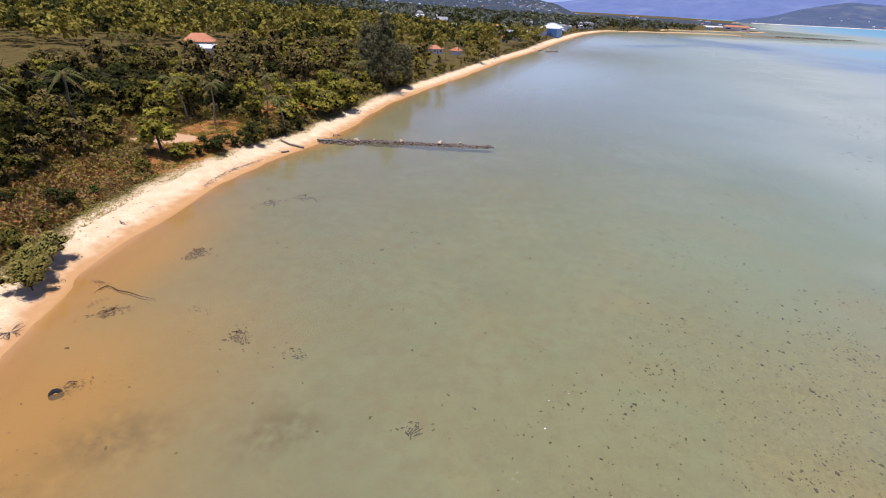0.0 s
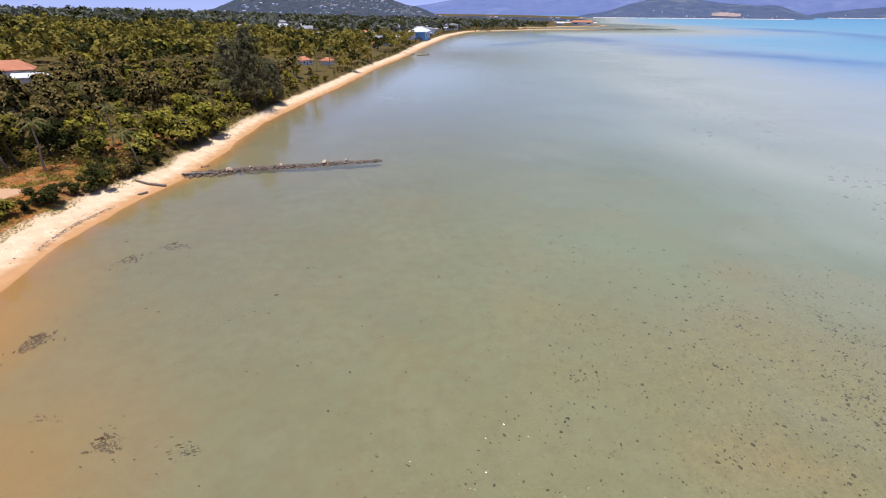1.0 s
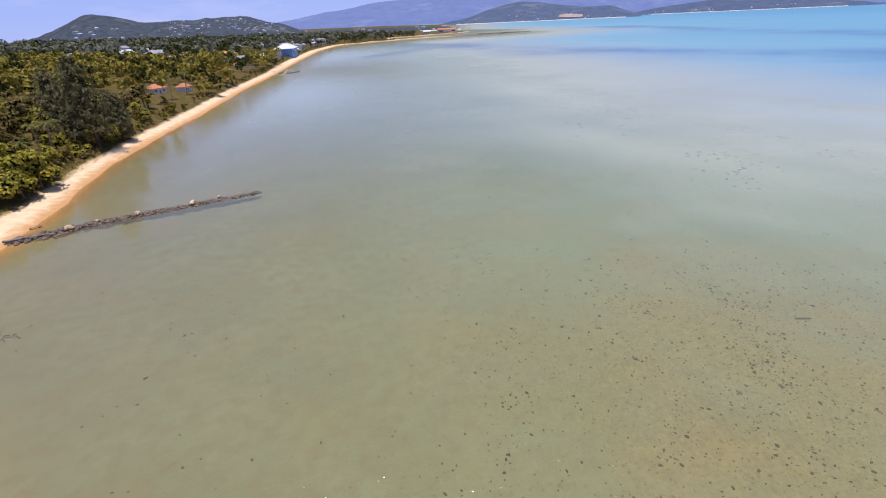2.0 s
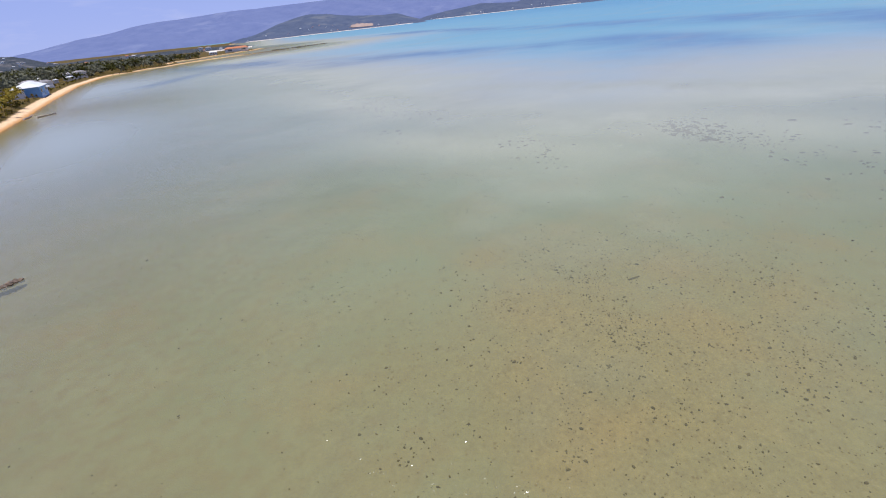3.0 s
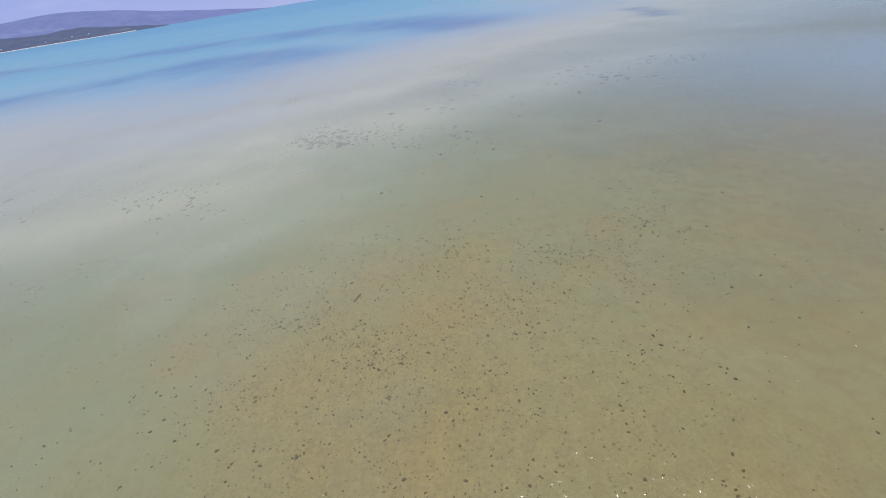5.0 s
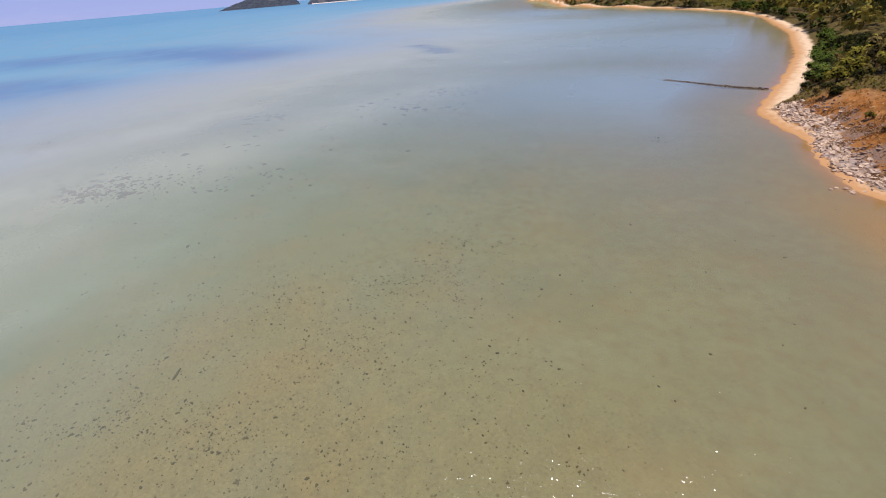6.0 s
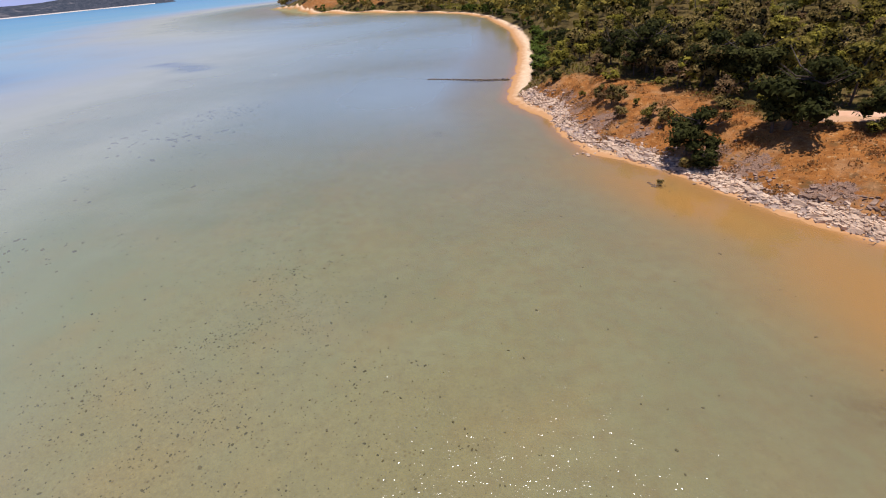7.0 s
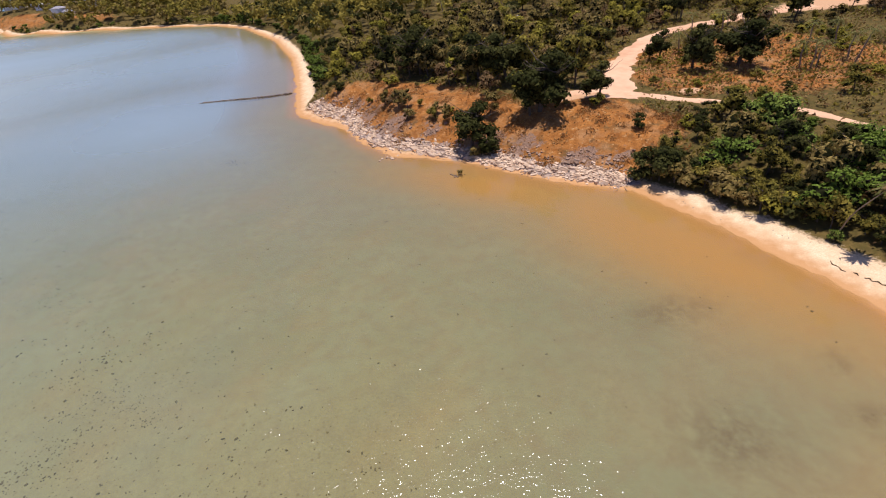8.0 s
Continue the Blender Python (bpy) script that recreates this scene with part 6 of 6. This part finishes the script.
# ---------------------------------------------------------------- houses, boats, far shore
def house_kind(name, label, w, d, h, roof_h, wall_m, roof_m, over=0.7, hip=0.6, detailed=True):
    """A small house: walls with windows and a door let in, and a hipped roof with eaves."""
    root = tagged(new(name), label, "house")
    bm = bmesh.new()
    bmesh.ops.create_cube(bm, size=1, matrix=Matrix.Translation((0, 0, h / 2 - 0.5)) @ Matrix.Diagonal((w, d, h + 1, 1)))
    part("wall", bm, wall_m, root)
    bm = bmesh.new()
    a, b, r = w / 2 + over, d / 2 + over, (w / 2 + over) * (1 - hip)
    v = [bm.verts.new(c) for c in [(-a, -b, h - 0.1), (a, -b, h - 0.1), (a, b, h - 0.1), (-a, b, h - 0.1), (-a, -b, h + 0.1), (a, -b, h + 0.1), (a, b, h + 0.1), (-a, b, h + 0.1), (-r, 0, h + roof_h), (r, 0, h + roof_h)]]
    for f in [(3, 2, 1, 0), (0, 1, 5, 4), (1, 2, 6, 5), (2, 3, 7, 6), (3, 0, 4, 7), (4, 5, 9, 8), (6, 7, 8, 9), (5, 6, 9), (7, 4, 8)]:
        bm.faces.new([v[i] for i in f])
    part("roof", bm, roof_m, root)
    if not detailed:
        return root
    for x in (-w * 0.3, w * 0.3):
        for y in (-1, 1):
            bm = bmesh.new()
            bmesh.ops.create_cube(bm, size=1, matrix=Matrix.Translation((x, y * (d / 2 + 0.02), h * 0.55)) @ Matrix.Diagonal((w * 0.18, 0.08, h * 0.4, 1)))
            pane = part("window", bm, M_GLASS, root)
            bm = bmesh.new()
            for u, v, du, dv in [(-1, 0, 0.08, h * 0.42), (1, 0, 0.08, h * 0.42), (0, -1, w * 0.18, 0.08), (0, 1, w * 0.18, 0.08), (0, 0, 0.06, h * 0.4)]:
                bmesh.ops.create_cube(bm, size=1, matrix=Matrix.Translation((x + u * w * 0.09, y * (d / 2 + 0.05), h * 0.55 + v * h * 0.2)) @ Matrix.Diagonal((du, 0.1, dv, 1)))
            part("frame", bm, M_WALL, pane, "white window frame")
    bm = bmesh.new()
    bmesh.ops.create_cube(bm, size=1, matrix=Matrix.Translation((0, -d / 2 - 0.02, 1.0)) @ Matrix.Diagonal((1.0, 0.08, 2.1, 1)))
    part("door", bm, M_DEAD, root)
    return root


def far_house_kind(label, w, d, h, roof_h, wall_m, roof_m):
    """A house far off: walls and a hipped roof with eaves."""
    return house_kind("house", label, w, d, h, roof_h, wall_m, roof_m, 0.7, 0.5, detailed=False)


def set_house(kind, x, y, turn, scale=1.0, z=None, made=set()):
    g = float(ground_height(np.array([x]), np.array([y]))[0]) if z is None else z
    m = pose(x, y, g, 0, 0, turn) @ Matrix.Scale(scale, 4)
    if kind.name in made:
        return copy_thing(kind, m)
    made.add(kind.name)
    kind.matrix_basis = m
    return kind


H_RED = house_kind("house", "white house with an orange tiled hip roof", 9, 7, 3.2, 2.6, M_WALL, M_ROOF_RED)
H_WHITE = house_kind("house", "white house with a pale metal roof", 11, 7, 3.4, 1.4, M_WALL, M_ROOF_WHITE, 0.6, 0.25)
H_BLUE = house_kind("beach_hall", "long bright blue beachfront building with a pale roof", 26, 12, 5, 3.0, M_WALL_BLUE, M_ROOF_WHITE, 1.0, 0.4)
H_BLOCK = house_kind("hotel_block", "long low red-roofed building on the far spit", 70, 18, 9, 5, M_WALL, M_ROOF_RED, 1.5, 0.2)
FAR = [far_house_kind("white two-storey house with a pale metal roof", 11, 8, 6.2, 1.6, M_WALL, M_ROOF_WHITE),
       far_house_kind("white two-storey house with a blue-grey metal roof", 12, 8, 6.4, 2.0, M_WALL, M_ROOF_GREY),
       far_house_kind("white two-storey house with an orange tiled roof", 10, 8, 6.0, 2.6, M_WALL, M_ROOF_RED)]
set_house(H_RED, -71, 138, 20, 0.8)
set_house(H_WHITE, -65, 131, 15, 0.6)
set_house(H_RED, -6.4, 186, 35, 0.62)
set_house(H_RED, 1.5, 187, 60, 0.55)
set_house(H_WHITE, 27.5, 355, 10, 1.5)
set_house(H_BLUE, 73, 374, 70, 1.0)
set_house(H_WHITE, 80, 408, 70, 1.0)
set_house(H_WHITE, -1, -124, 30, 0.5)
set_house(H_WHITE, 7, -126, 5, 0.45)
set_house(H_WHITE, 90, 420, 70, 1.0)
set_house(H_BLOCK, 425, 765, -25, 0.5)
set_house(H_WHITE, 375, 745, -20, 1.6)
hr = random.Random(77)
for x, y in TOWN_PLACES:
    if float(shore_distance(np.array([x]), np.array([y]))[0]) > 14:
        set_house(hr.choice([FAR[2], FAR[0], FAR[0], FAR[0], FAR[0], FAR[1], FAR[1], FAR[1]]), x, y, hr.uniform(0, 180), hr.uniform(0.6, 0.95))
for x, y in HEADLAND_PLACES:
    if float(shore_distance(np.array([x]), np.array([y]))[0]) > 12:
        set_house(hr.choice([FAR[1], FAR[1], FAR[0]]), x, y, hr.uniform(0, 180), hr.uniform(0.5, 0.85))


def on_hill(grid, kinds, count, seed, low, high, a0, a1, scale):
    """Houses scattered on the near slope of a hill."""
    r = random.Random(seed)
    rows, cols = grid.shape[:2]
    for _ in range(count):
        j, i = int(r.uniform(low, high) * (rows - 3)), int(r.uniform(a0, a1) * (cols - 1))
        x, y, z = grid[j, i]
        set_house(r.choice(kinds), x, y, r.uniform(0, 180), scale * r.uniform(0.8, 1.3), z=z)


on_hill(TOWN_HILL, [FAR[0], FAR[0], FAR[1], FAR[2]], 110, 5, 0.1, 0.85, 0.45, 0.92, 0.5)
on_hill(TOWN_HILL, [FAR[0], FAR[0], FAR[1]], 26, 6, 0.1, 0.5, 0.08, 0.45, 0.6)
on_hill(BAY_SHORE, FAR, 22, 7, 0.1, 0.7, 0.1, 0.95, 0.9)
on_hill(BAY_HILL, [FAR[0], FAR[2]], 18, 8, 0.05, 0.3, 0.1, 0.9, 0.8)
on_hill(FAR_SHORE, [FAR[0], FAR[0]], 10, 9, 0.05, 0.3, 0.1, 0.7, 1.0)

# breakwater off the far spit
stone_jetty("long dark stone breakwater off the far spit", (392, 614.5), (486, 611), 4.0, 150, 2.0, WET, 15, 1.0)
stone_jetty("low dark stone edge along the far sand spit", (268, 602), (392, 612), 3.0, 110, 1.6, WET, 16, 0.6)


def boat(label, x, y, turn, length):
    """A small open wooden boat, tapered to the bow, with thwarts."""
    root = tagged(new("small_boat"), label, "boat", "moored boats")
    bm = bmesh.new()
    n = 9
    rows = []
    for i in range(n):
        u = i / (n - 1)
        w = 0.62 * math.sin(math.pi * min(0.97, 0.25 + 0.72 * u)) ** 0.8
        lift = 0.25 + 0.45 * max(0, u - 0.6) ** 1.2
        px = (u - 0.5) * length
        rows.append([bm.verts.new(c) for c in [(px, -w, lift), (px, -w * 0.6, -0.2), (px, w * 0.6, -0.2), (px, w, lift), (px, w * 0.85, lift), (px, w * 0.5, -0.08), (px, -w * 0.5, -0.08), (px, -w * 0.85, lift)]])
    for a, b in zip(rows, rows[1:]):
        for j in range(8):
            bm.faces.new((a[j], b[j], b[(j + 1) % 8], a[(j + 1) % 8]))
    for e in (rows[0], rows[-1][::-1]):
        bm.faces.new((e[0], e[1], e[6], e[7]))
        bm.faces.new((e[1], e[2], e[5], e[6]))
        bm.faces.new((e[2], e[3], e[4], e[5]))
    part("hull", bm, M_HULL, root)
    for k in (-0.18, 0.12):
        bm = bmesh.new()
        bmesh.ops.create_cube(bm, size=1, matrix=Matrix.Translation((k * length, 0, 0.16)) @ Matrix.Diagonal((0.25, 1.0, 0.05, 1)))
        part("thwart", bm, M_DEAD, root)
    root.matrix_basis = pose(x, y, 0.08, 0, 0, turn)


boat("small wooden boat moored off the beach", 52, 258, 20, 7.5)
boat("pale wooden boat at the water's edge", 46.5, 262, 60, 8.5)


scatter_line("beach_litter", "dark heap of weed along the water's edge", "beach litter", 900, (0.14, 0.24), 0.11, M_DEAD, 54, (49, 60))


def laid_on(name, grid, i0, i1, j0, j1, material, label, category, lift=1.5):
    """A patch that lies on a hillside, ragged along its upper edge."""
    cols = np.arange(i0, i1)
    verts, faces = [], []
    for j in range(j0, j1 + 1):
        for i in cols:
            p = grid[j, i].copy()
            u = (i - i0) / max(1, i1 - 1 - i0)
            low = grid[j0, i]
            k = (j - j0) / max(1, j1 - j0)
            p = low + (p - low) * (0.35 + 0.65 * math.sin(math.pi * u) ** 0.7 * (0.8 + 0.2 * math.sin(i * 1.7)))
            verts.append((p[0], p[1], p[2] + lift * (0.4 + k)))
    w = len(cols)
    for j in range(j1 - j0):
        for i in range(w - 1):
            a = j * w + i
            faces.append((a, a + 1, a + w + 1, a + w))
    return tagged(new(name, mesh_of(name, verts, faces, material, True)), label, category, kind="structure")


M_SHORE = speckled("pale_far_sand", (0.50, 0.42, 0.34), (0.70, 0.62, 0.52), 0.05, 0.95, 0.0)
laid_on("backdrop_quarry", BAY_HILL, 92, 110, 2, 5, M_CUT, "bare orange earth cut into the hill across the bay", "quarry", 4)


def far_beach(grid, i0, i1, label, height):
    """A pale strip of sand at the foot of a far shore."""
    verts = []
    for i in range(i0, i1):
        x, y, _ = grid[0, i]
        d = math.hypot(x - 4, y - 8)
        for off, z in ((-14, 0.15), (2, height), (22, height * 1.1)):
            k = (d + off) / d
            verts.append((4 + (x - 4) * k, 8 + (y - 8) * k, z))
    faces = []
    for i in range(i1 - i0 - 1):
        for j in (0, 1):
            a = i * 3 + j
            faces.append((a, a + 1, a + 4, a + 3))
    tagged(new("backdrop_beach", mesh_of("backdrop_beach", verts, faces, M_SHORE, True)), label, "beach", kind="structure")


far_beach(BAY_HILL, 15, 140, "pale sand along the foot of the far hill", 1.6)
far_beach(FAR_SHORE, 20, 130, "pale sand along the far shore", 1.8)
far_beach(LONG_ISLE, 4, 130, "pale beach along the wooded island", 2.0)
far_beach(BAY_SHORE, 60, 148, "pale sand along the low shore across the bay", 1.4)
